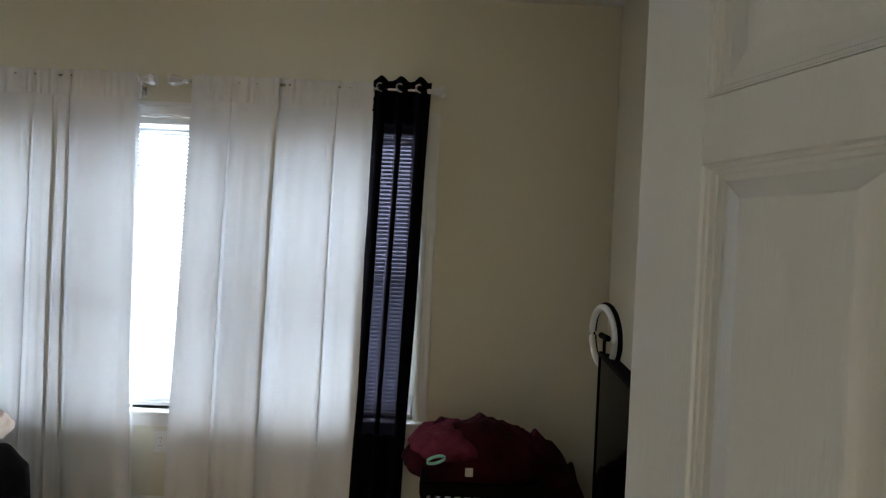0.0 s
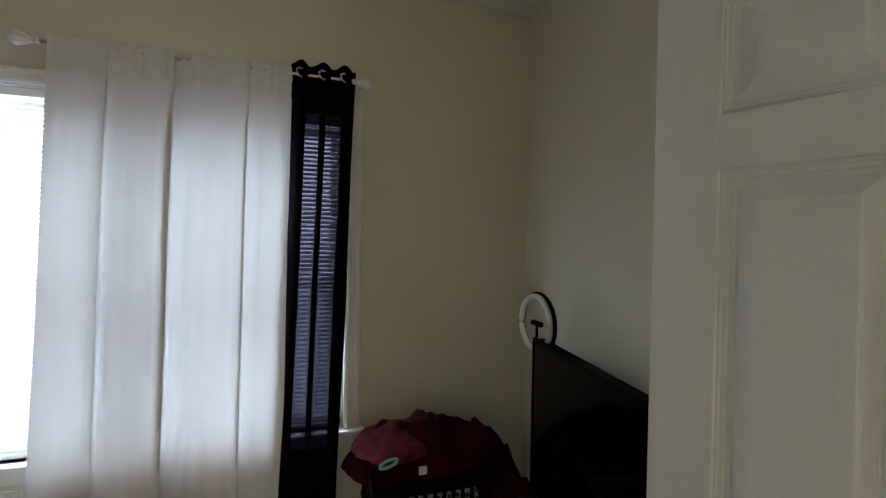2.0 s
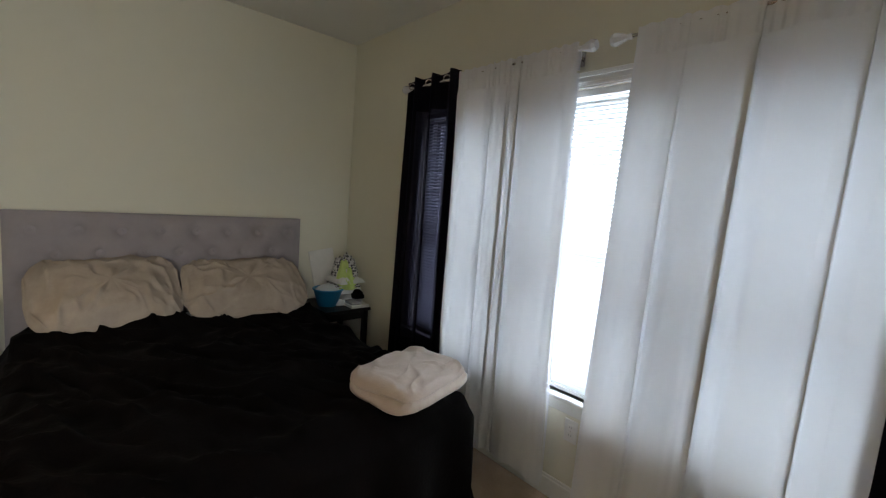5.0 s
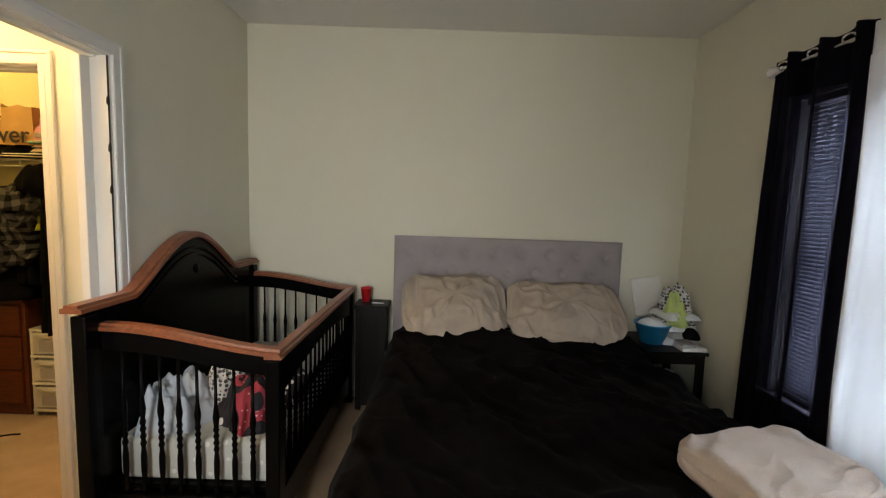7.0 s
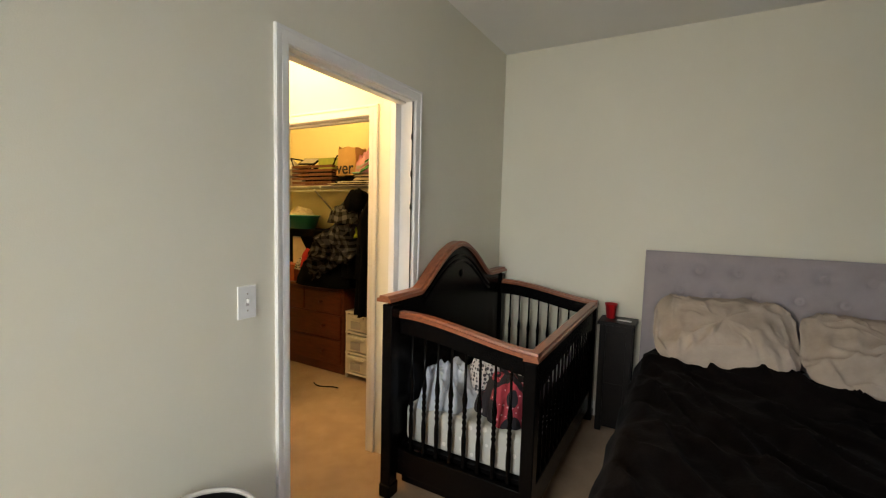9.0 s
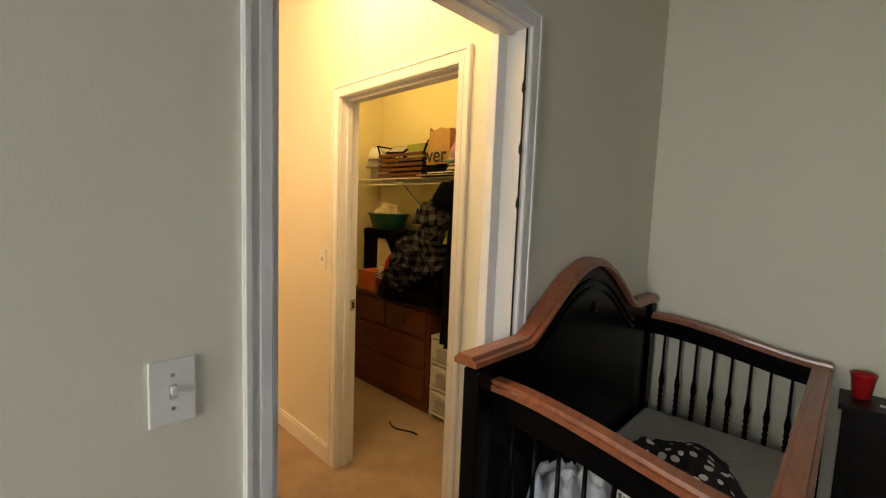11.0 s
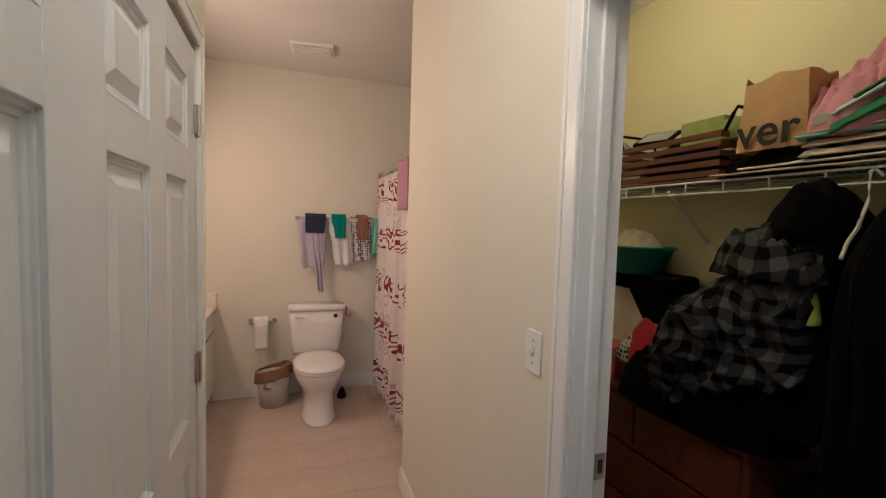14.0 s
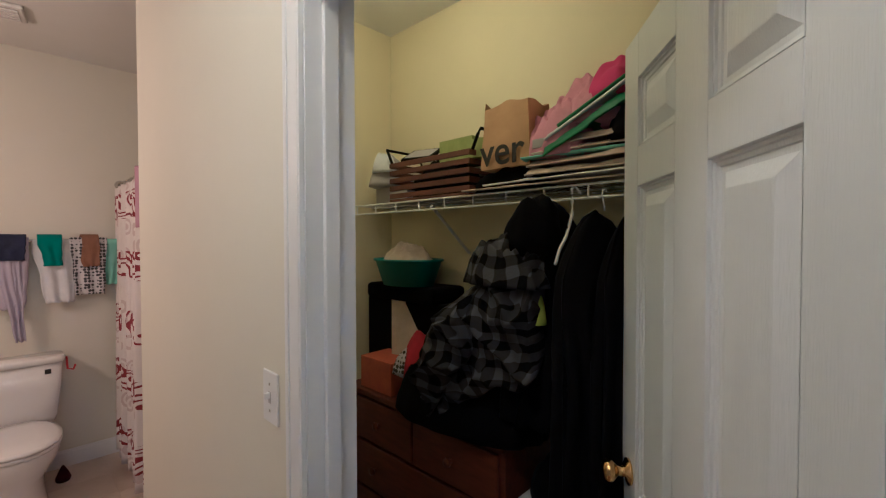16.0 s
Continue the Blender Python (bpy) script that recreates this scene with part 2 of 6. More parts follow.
M_REDPAT = patterned(patterned(mat("red_print_cotton", (0.42, 0.045, 0.07), 0.9, (0.30, 0.03, 0.05), 9, 0.3, 60), (0.72, 0.40, 0.42), "dots", 45, 0, 0.22), (0.012, 0.011, 0.016), "rings", 6.5, 0.32, 0.60)
M_DARKWOOD = mat("black_nightstand_wood", (0.010, 0.008, 0.007), 0.4, (0.004, 0.003, 0.003), 5.0, 0.1, 50, spec=0.2)
M_REDPLASTIC = mat("red_plastic", (0.55, 0.015, 0.02), 0.3)
M_BLUE = mat("bright_blue_plastic", (0.02, 0.27, 0.52), 0.4, (0.015, 0.22, 0.45), 6)
M_WHITECLOTH = mat("white_cotton", (0.76, 0.76, 0.76), 0.9, (0.62, 0.63, 0.65), 8, 0.4, 80)
M_LIME = mat("lime_cotton", (0.56, 0.68, 0.24), 0.9, (0.46, 0.58, 0.17), 8, 0.4, 80)
M_NAVY = mat("navy_cotton", (0.02, 0.025, 0.07), 0.9, (0.014, 0.018, 0.05), 8, 0.4, 80)
M_BLACKCLOTH = mat("black_cotton", (0.004, 0.004, 0.0045), 0.95, (0.002, 0.002, 0.002), 6, 0.4, 80, spec=0.08)
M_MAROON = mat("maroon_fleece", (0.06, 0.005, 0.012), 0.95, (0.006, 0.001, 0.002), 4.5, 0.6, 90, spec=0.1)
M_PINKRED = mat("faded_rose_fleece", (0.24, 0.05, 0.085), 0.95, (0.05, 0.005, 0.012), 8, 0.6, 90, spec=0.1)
M_MINT = mat("mint_cotton", (0.30, 0.62, 0.50), 0.9, (0.24, 0.52, 0.42), 8, 0.3, 80)
M_BLACKPLAST = mat("black_plastic", (0.004, 0.004, 0.004), 0.6, spec=0.06)
M_SCREEN = mat("glossy_black_screen", (0.002, 0.002, 0.002), 0.10, spec=0.16)
M_PORCELAIN = mat("white_porcelain", (0.84, 0.82, 0.79), 0.12, (0.82, 0.80, 0.77), 3, coat=0.5)
M_PAPER = mat("white_paper", (0.80, 0.78, 0.74), 0.9, None, 6, 0.2, 120)
M_KRAFT = mat("kraft_paper", (0.56, 0.35, 0.14), 0.85, (0.44, 0.27, 0.10), 6, 0.3, 40)
M_BINBAG = mat("brown_plastic_bag", (0.30, 0.17, 0.085), 0.5, (0.20, 0.11, 0.05), 12, 0.6, 30)
M_GREYPLAST = mat("frosted_grey_plastic", (0.50, 0.47, 0.44), 0.4)
M_SHOWER = scrollwork(patterned(mat("printed_shower_curtain", (0.80, 0.74, 0.70), 0.8, None, 4, 0.1, 200, trans=0.1), (0.62, 0.52, 0.49), "rings", 5.2, 0.22, 0.30), (0.22, 0.02, 0.03))
M_LAV = mat("lavender_cotton", (0.50, 0.46, 0.56), 0.9, (0.42, 0.38, 0.48), 8, 0.4, 80)
M_TEAL = mat("teal_cotton", (0.01, 0.21, 0.18), 0.9, (0.01, 0.16, 0.14), 8, 0.4, 80)
M_BROWNCLOTH = mat("brown_terry", (0.28, 0.14, 0.07), 0.95, (0.21, 0.10, 0.05), 8, 0.6, 150)
M_PRINT = patterned(mat("grey_print_cotton", (0.62, 0.60, 0.60), 0.9, None, 8, 0.3, 80), (0.06, 0.06, 0.07), "dots", 48, 0, 0.44)
M_MAUVE = mat("mauve_terry", (0.46, 0.27, 0.34), 0.95, (0.38, 0.21, 0.28), 8, 0.6, 150)
M_DRESSER = mat("red_brown_pine", (0.15, 0.036, 0.012), 0.42, (0.07, 0.016, 0.006), 7, 0.1, 40, stretch=(6, 1, 6))
M_CLEARPL = mat("cream_translucent_plastic", (0.72, 0.70, 0.62), 0.3, trans=0.2)
M_FRAMEPL = mat("cream_drawer_frame", (0.74, 0.72, 0.64), 0.4)
M_CAMO = buffalo(mat("grey_plaid_fleece", (0.022, 0.022, 0.024), 0.95, (0.004, 0.004, 0.005), 16, 0.5, 90, spec=0.1), (0.003, 0.003, 0.0035), (0.085, 0.082, 0.082), 0.07)
M_WICKER = mat("dark_wood_slats", (0.14, 0.048, 0.022), 0.6, (0.08, 0.028, 0.014), 12, 0.4, 60)
M_GREENBOX = mat("green_card", (0.34, 0.38, 0.08), 0.6, (0.24, 0.30, 0.05), 14)
M_PINK = mat("pink_fleece", (0.66, 0.32, 0.40), 0.95, (0.56, 0.25, 0.32), 6, 0.5, 70)
M_HOTPINK = mat("hot_pink_cotton", (0.62, 0.05, 0.20), 0.9, (0.5, 0.03, 0.14), 6, 0.4, 70)
M_GREEN = mat("green_satin", (0.015, 0.20, 0.045), 0.55, (0.01, 0.14, 0.03), 8, 0.3, 60)
M_CREAM = mat("cream_folded_cotton", (0.58, 0.49, 0.37), 0.9, (0.42, 0.34, 0.25), 8, 0.4, 60)
M_PEACHSTRIPE = mat("peach_striped_cotton", (0.66, 0.46, 0.34), 0.9, (0.70, 0.60, 0.48), 14, 0.3, 60, stretch=(1, 1, 5))
M_GREYCARD = mat("grey_card", (0.42, 0.40, 0.40), 0.6)
M_TEALPL = mat("teal_plastic", (0.01, 0.19, 0.19), 0.4, (0.01, 0.15, 0.15), 6)
M_ORANGEBOX = mat("orange_printed_card", (0.55, 0.13, 0.035), 0.6, (0.42, 0.09, 0.03), 14)
M_RED = mat("red_cotton", (0.50, 0.015, 0.02), 0.8, (0.36, 0.01, 0.015), 8, 0.4, 60)
M_YELLOW = mat("fluorescent_yellow_felt", (0.62, 0.70, 0.04), 0.9)
M_INK = mat("black_ink", (0.02, 0.018, 0.016), 0.7)
M_MATTBLACK = mat("matt_black", (0.01, 0.01, 0.01), 0.95)
M_COUNTER = mat("cream_cultured_marble", (0.80, 0.76, 0.68), 0.22, (0.75, 0.70, 0.61), 5, coat=0.4)
M_GLOW = bpy.data.materials.new("lamp_glass")
M_GLOW.use_nodes = True
M_GLOW.node_tree.nodes["Principled BSDF"].inputs["Emission Color"].default_value = (1, 0.75, 0.45, 1)
M_GLOW.node_tree.nodes["Principled BSDF"].inputs["Emission Strength"].default_value = 2.0
M_GROUND = mat("pale_ground", (0.42, 0.42, 0.40), 0.9, (0.3, 0.32, 0.26), 0.3)

M_GLASS = bpy.data.materials.new("window_glass")
M_GLASS.use_nodes = True
gb = M_GLASS.node_tree.nodes["Principled BSDF"]
gb.inputs["Roughness"].default_value, gb.inputs["Transmission Weight"].default_value, gb.inputs["IOR"].default_value = 0.0, 1.0, 1.02

# ---- mesh helpers ----


def part(name, bm, material, parent=None, label="", smooth=False, world_space=True):
    """Links a bmesh as one mesh object; its coordinates are the world's unless world_space is off."""
    me = bpy.data.meshes.new(name)
    if parent is not None and world_space:
        top = parent
        while top.parent:
            top = top.parent
        bm.transform(top.matrix_basis.inverted())
    bmesh.ops.recalc_face_normals(bm, faces=bm.faces)
    if smooth:
        for f in bm.faces:
            f.smooth = True
    bm.to_mesh(me)
    bm.free()
    me.materials.append(material)
    ob = new(name, me)
    if parent is not None:
        ob.parent = parent
    if label:
        ob["label"] = label
    return ob


def thing(name, loc, label, category, group="", rz=0, kind=""):
    ob = new(name)
    ob.empty_display_size = 0.1
    ob.matrix_basis = pose(*loc, 0, 0, rz)
    return tagged(ob, label, category, group, kind)


def solid(name, bm, material, label, category, group="", smooth=False, kind=""):
    ob = part(name, bm, material, None, "", smooth)
    return tagged(ob, label, category, group, kind)


def box(bm, x0, x1, y0, y1, z0, z1, bev=0.0, seg=2):
    t = bmesh.new()
    bmesh.ops.create_cube(t, size=1)
    for v in t.verts:
        v.co = Vector(((x0 + x1) / 2 + v.co.x * (x1 - x0), (y0 + y1) / 2 + v.co.y * (y1 - y0), (z0 + z1) / 2 + v.co.z * (z1 - z0)))
    if bev:
        bmesh.ops.bevel(t, geom=t.edges[:], offset=bev, segments=seg, affect="EDGES", profile=0.5)
    return merge(bm, t)


def merge(bm, t, m=None):
    if m is not None:
        t.transform(m)
    me = bpy.data.meshes.new("tmp")
    t.to_mesh(me)
    t.free()
    bm.from_mesh(me)
    bpy.data.meshes.remove(me)
    return bm


def B(*a, **k):
    return box(bmesh.new(), *a, **k)


def rod(bm, a, b, r, seg=10, r2=None):
    a, b = Vector(a), Vector(b)
    t = bmesh.new()
    bmesh.ops.create_cone(t, cap_ends=True, segments=seg, radius1=r, radius2=r if r2 is None else r2, depth=(b - a).length)
    t.transform(Matrix.Translation((a + b) / 2) @ (b - a).to_track_quat("Z", "Y").to_matrix().to_4x4())
    return merge(bm, t)


def tube(bm, pts, r, seg=8):
    """A round bar along points."""
    rings = []
    pts = [Vector(p) for p in pts]
    for i, p in enumerate(pts):
        d = (pts[min(i + 1, len(pts) - 1)] - pts[max(i - 1, 0)]).normalized()
        q = d.to_track_quat("Z", "Y")
        rings.append([bm.verts.new(p + q @ Vector((r * math.cos(k * math.tau / seg), r * math.sin(k * math.tau / seg), 0))) for k in range(seg)])
    for a, b in zip(rings, rings[1:]):
        for k in range(seg):
            bm.faces.new((a[k], a[(k + 1) % seg], b[(k + 1) % seg], b[k]))
    bm.faces.new(rings[0][::-1])
    bm.faces.new(rings[-1])
    return bm


def lathe(bm, prof, c=(0, 0, 0), seg=16, sx=1.0, sy=1.0, m=None):
    """Turned shape from (radius, height) pairs."""
    t = bmesh.new()
    rings = []
    for r, z in prof:
        rings.append([t.verts.new((c[0] + sx * r * math.cos(k * math.tau / seg), c[1] + sy * r * math.sin(k * math.tau / seg), c[2] + z)) for k in range(seg)])
    for a, b in zip(rings, rings[1:]):
        for k in range(seg):
            t.faces.new((a[k], a[(k + 1) % seg], b[(k + 1) % seg], b[k]))
    t.faces.new(rings[0][::-1])
    t.faces.new(rings[-1])
    return merge(bm, t, m)


def sheet(bm, nu, nv, f, thick=0.0):
    """A grid of nu by nv cells over f(u, v), given thickness as a closed shell."""
    g = [[bm.verts.new(f(i / nu, j / nv)) for j in range(nv + 1)] for i in range(nu + 1)]
    fs = [bm.faces.new((g[i][j], g[i + 1][j], g[i + 1][j + 1], g[i][j + 1])) for i in range(nu) for j in range(nv)]
    if thick:
        bmesh.ops.recalc_face_normals(bm, faces=bm.faces)
        bmesh.ops.solidify(bm, geom=fs, thickness=thick)
    return bm


def nz(x, y, z, s=1.0):
    return noise.noise(Vector((x * s, y * s, z * s)))


def fract(x, y, z, s):
    return nz(x, y, z, s) + 0.5 * nz(x + 7, y, z, s * 2.1) + 0.25 * nz(x, y + 5, z, s * 4.3)


def heap(bm, c, rx, ry, h, seed=0.0, rough=0.35, n=26, rz=0.0, power=0.8, fold=7.0):
    """A crumpled pile of cloth: a closed rounded mound with folds, standing on c."""
    ca, sa = math.cos(radians(rz)), math.sin(radians(rz))
    fold *= 1.7

    def top(u, v):
        a, r = u * math.tau, v
        w = 1 + rough * 0.5 * fract(math.cos(a), math.sin(a), seed, 1.3)
        x, y = rx * r * w * math.cos(a), ry * r * w * math.sin(a)
        z = h * max(0.0, 1 - r ** 2.2) ** power
        k = min(1.0, 3.5 * (1 - r) + 0.15)
        z = max(0.0, z + k * h * rough * fract(x + seed, y, seed, fold) * 0.8 + k * h * rough * 0.5 * abs(nz(x, y, seed + 3, fold * 1.7)))
        if v >= 0.999:
            z = 0.0
        return Vector((c[0] + x * ca - y * sa, c[1] + x * sa + y * ca, c[2] + z))
    t = bmesh.new()
    sheet(t, 2 * n, n, top)
    bmesh.ops.remove_doubles(t, verts=t.verts, dist=1e-4)
    bmesh.ops.holes_fill(t, edges=[e for e in t.edges if e.is_boundary], sides=0)
    return merge(bm, t)


def draped(x0, x1, y0, y1, ztop, drops, seed=1.0, wr=0.015, rad=0.07, n=(70, 70), flare=0.07, thick=0.02, fold=3.0, ridge=0.0):
    """A cover laid on a flat top, hanging down by drops = (west, east, south, north)."""
    bm = bmesh.new()
    dw, de, ds, dn = drops

    def f(u, v):
        x, y = x0 - dw + u * (x1 - x0 + dw + de), y0 - ds + v * (y1 - y0 + ds + dn)
        ox, oy = max(x0 - x, 0) - max(x - x1, 0), max(y0 - y, 0) - max(y - y1, 0)
        d = max(abs(ox), abs(oy)) if not (ox and oy) else math.hypot(ox, oy)
        cx, cy = min(max(x, x0), x1), min(max(y, y0), y1)
        wx = wr * fract(x, y, seed, fold) + wr * 0.9 * abs(nz(x * 1.0, y * 2.2, seed + 4, fold * 1.6))
        if ridge:
            q = x * 0.8 + y * 0.6
            for k in range(3):
                g = 1 - abs(nz(q * 1.1 + 3 * k, (y * 0.8 - x * 0.6) * (2.6 + k), seed + 6 * k, 1.3))
                wx += ridge * max(0.0, g) ** 9
        if d <= 0:
            e = min(x - x0 + (9 if not dw else 0), x1 - x + (9 if not de else 0), y - y0 + (9 if not ds else 0), y1 - y + (9 if not dn else 0))
            sag = 0.0 if e > rad else rad * 0.3 * (1 - e / rad) ** 2
            return Vector((x, y, ztop - sag + wx))
        ln = math.hypot(ox, oy) or 1
        out = min(d, rad) * 0.55 + flare * d + 0.5 * wr * math.sin((x if abs(oy) > abs(ox) else y) * 17 + seed) * min(1, d * 3) * 2
        return Vector((cx - ox / ln * out, cy - oy / ln * out, max(0.012, ztop - rad * 0.3 - d * 0.93 + wx * max(0, 1 - d * 6))))
    return sheet(bm, n[0], n[1], f, thick)


def curtain_sheet(bm, x0, x1, y, z0, z1, waves, amp, seed, n=(120, 40), spread=0.0, along="x", thick=0.0025, pinch=0.0):
    """A hanging cloth with vertical folds that soften towards the top."""
    def f(u, v):
        z = z1 + (z0 - z1) * v
        ph = u * waves * math.tau + 0.9 * nz(u * 3, v * 0.6, seed) + seed
        a = amp * (0.55 + 0.6 * v) * (0.6 + 0.8 * abs(nz(u * 5, seed, 0.3)))
        d = a * math.sin(ph) + 0.5 * a * math.sin(2.3 * ph + v) + 0.3 * a * nz(u * 9, v * 2, seed)
        s = x0 + (x1 - x0) * u + spread * (u - 0.5) * v + 0.3 * a * math.cos(ph) + 0.006 * nz(v * 4, seed, u * 3)
        return Vector((s, y + d, z)) if along == "x" else Vector((y + d, s, z))
    return sheet(bm, n[0], n[1], f, thick)

# ---- structure ----
H = 2.76
ROOM_X, ROOM_S = 4.65, -3.25
PASS_W, PASS_E, WALL_END = 1.276, 2.18, -5.90
BATH_BACK, BATH_E, THRESH = -7.47, 3.0, -5.31
WX0, WX1, WZ0, WZ1 = 0.99, 3.66, 0.57, 2.09


def wall(name, boxes, material=M_WALL, label="cream painted plaster wall"):
    bm = bmesh.new()
    for b in boxes:
        box(bm, *b)
    return solid(name, bm, material, label, "wall", kind="structure")


T = 0.115
wall("wall_north", [(-T, WX0, 0, 0.14, 0, H), (WX1, ROOM_X + T, 0, 0.14, 0, H), (WX0, WX1, 0, 0.14, 0, WZ0), (WX0, WX1, 0, 0.14, WZ1, H)])
wall("wall_west", [(-T, 0, ROOM_S, 0, 0, H)])
wall("wall_east", [(ROOM_X, ROOM_X + T, -2.10, 0, 0, H), (4.53, ROOM_X + T, -2.20, -2.10, 0, H), (4.53, ROOM_X + T, ROOM_S, -3.02, 0, H), (4.53, ROOM_X + T, -3.02, -2.20, 2.05, H)])
OX0, OX1, OZ = 1.313, 2.148, 2.088
wall("wall_south", [(-T, OX0 - 0.018, ROOM_S - T, ROOM_S, 0, H), (OX1 + 0.018, ROOM_X + T, ROOM_S - T, ROOM_S, 0, H), (OX0 - 0.018, OX1 + 0.018, ROOM_S - T, ROOM_S, OZ + 0.018, H)])
CY0, CY1, CZ = -4.415, -3.58, 2.045
wall("wall_passage_west", [(PASS_W - T, PASS_W, CY1 + 0.018, ROOM_S - T, 0, H), (PASS_W - T, PASS_W, WALL_END, CY0 - 0.018, 0, H), (PASS_W - T, PASS_W, CY0 - 0.018, CY1 + 0.018, CZ + 0.018, H)])
wall("wall_passage_east", [(PASS_E, PASS_E + T, -4.33, ROOM_S - T, 0, H), (PASS_E, PASS_E + T, THRESH, -5.15, 0, H), (PASS_E, PASS_E + T, -5.15, -4.33, 2.05, H)])
wall("wall_closet_west", [(-T, 0.04, -5.9, ROOM_S - T, 0, H)], M_CLOSETWALL, "warm cream painted closet wall")
wall("wall_closet_south", [(0.04, PASS_W - T, -5.90, -5.68, 0, H)], M_CLOSETWALL, "warm cream painted closet wall")
wall("wall_bath_back", [(0.3, BATH_E, BATH_BACK - T, BATH_BACK, 0, H)])
wall("wall_bath_east", [(BATH_E, BATH_E + T, BATH_BACK - T, THRESH, 0, H)])
wall("wall_bath_north", [(PASS_E + T, BATH_E + T, THRESH, THRESH + T, 0, H)])
wall("wall_bath_west", [(0.3 - T, 0.3, BATH_BACK - T, -5.90, 0, H)])
wall("wall_hall", [(5.9, 6.0, -4.0, -1.0, 0, H), (ROOM_X + T, 6.0, -1.1, -1.0, 0, H), (ROOM_X + T, 6.0, -4.1, -4.0, 0, H)])
wall("wall_linen_back", [(2.75, 2.85, THRESH + T, ROOM_S - T, 0, H)])

solid("floor_carpet", B(-T, 6.0, THRESH, 0.0, -0.06, 0), M_CARPET, "tan cut-pile carpet on the bedroom floor", "carpet", kind="structure")
solid("floor_closet", B(-T, PASS_W - T + 0.002, -5.9, THRESH, -0.06, 0), M_CARPET, "tan cut-pile carpet in the closet", "carpet", kind="structure")
bath_floor = solid("floor_bath", B(0.2, BATH_E + T, BATH_BACK - T, THRESH, -0.06, -0.003), M_VINYL2, "beige vinyl bathroom floor", "floor", kind="structure")
solid("threshold_strip", B(PASS_W, PASS_E, THRESH - 0.015, THRESH + 0.02, -0.01, 0.006, bev=0.003), M_STEEL, "narrow metal carpet edging strip", "trim", kind="structure")
solid("ceiling", B(-T, 6.0, BATH_BACK - T, 0.14, H, H + 0.1), M_CEIL, "white painted flat ceiling", "ceiling", kind="structure")
solid("ground", B(-400, 400, 0.16, 800, -3.1, -3.0), M_GROUND, "pale overcast ground outside the window", "ground", kind="structure")
house = thing("neighbouring_house", (3.0, 16, -3.0), "pale siding house across the yard", "house")
part("wall", B(-6, 12, 16, 24, -3, 3.2), M_TRIM, house)
bm = bmesh.new()
for p in ((-6.4, 15.6, 3.2), (12.4, 15.6, 3.2), (12.4, 24.4, 3.2), (-6.4, 24.4, 3.2), (-6.4, 20, 6), (12.4, 20, 6)):
    bm.verts.new(p)
bm.verts.ensure_lookup_table()
for q in ((0, 1, 5, 4), (2, 3, 4, 5), (0, 4, 3), (1, 2, 5), (0, 3, 2, 1)):
    bm.faces.new([bm.verts[i] for i in q])
part("roof", bm, M_GREYCARD, house, "grey shingle roof")

# baseboards
def baseboard(name, x0, x1, y0, y1):
    bm = box(bmesh.new(), x0, x1, y0, y1, 0, 0.10, bev=0.004)
    if x1 - x0 > y1 - y0:
        ym = (y0 + y1) / 2
        box(bm, x0, x1, ym - 0.005, ym + 0.005, 0.096, 0.115, bev=0.003)
    else:
        xm = (x0 + x1) / 2
        box(bm, xm - 0.005, xm + 0.005, y0, y1, 0.096, 0.115, bev=0.003)
    solid(name, bm, M_TRIM, "white painted wooden baseboard", "baseboard", kind="structure")


baseboard("baseboard_north", 0.016, ROOM_X, -0.016, 0)
baseboard("baseboard_west", 0, 0.016, ROOM_S, 0)
baseboard("baseboard_east", ROOM_X - 0.016, ROOM_X, -2.10, -0.016)
baseboard("baseboard_south_a", 0.016, 1.23, ROOM_S, ROOM_S + 0.016)
baseboard("baseboard_south_b", 2.22, 4.53, ROOM_S, ROOM_S + 0.016)
baseboard("baseboard_passage", PASS_W, PASS_W + 0.016, WALL_END, -4.485)
baseboard("baseboard_wall_end", PASS_W - T, PASS_W, WALL_END - 0.016, WALL_END)
baseboard("baseboard_bath", 0.9, 2.48, BATH_BACK, BATH_BACK + 0.016)
baseboard("baseboard_closet", 0.04, 0.056, -5.68, -3.365)


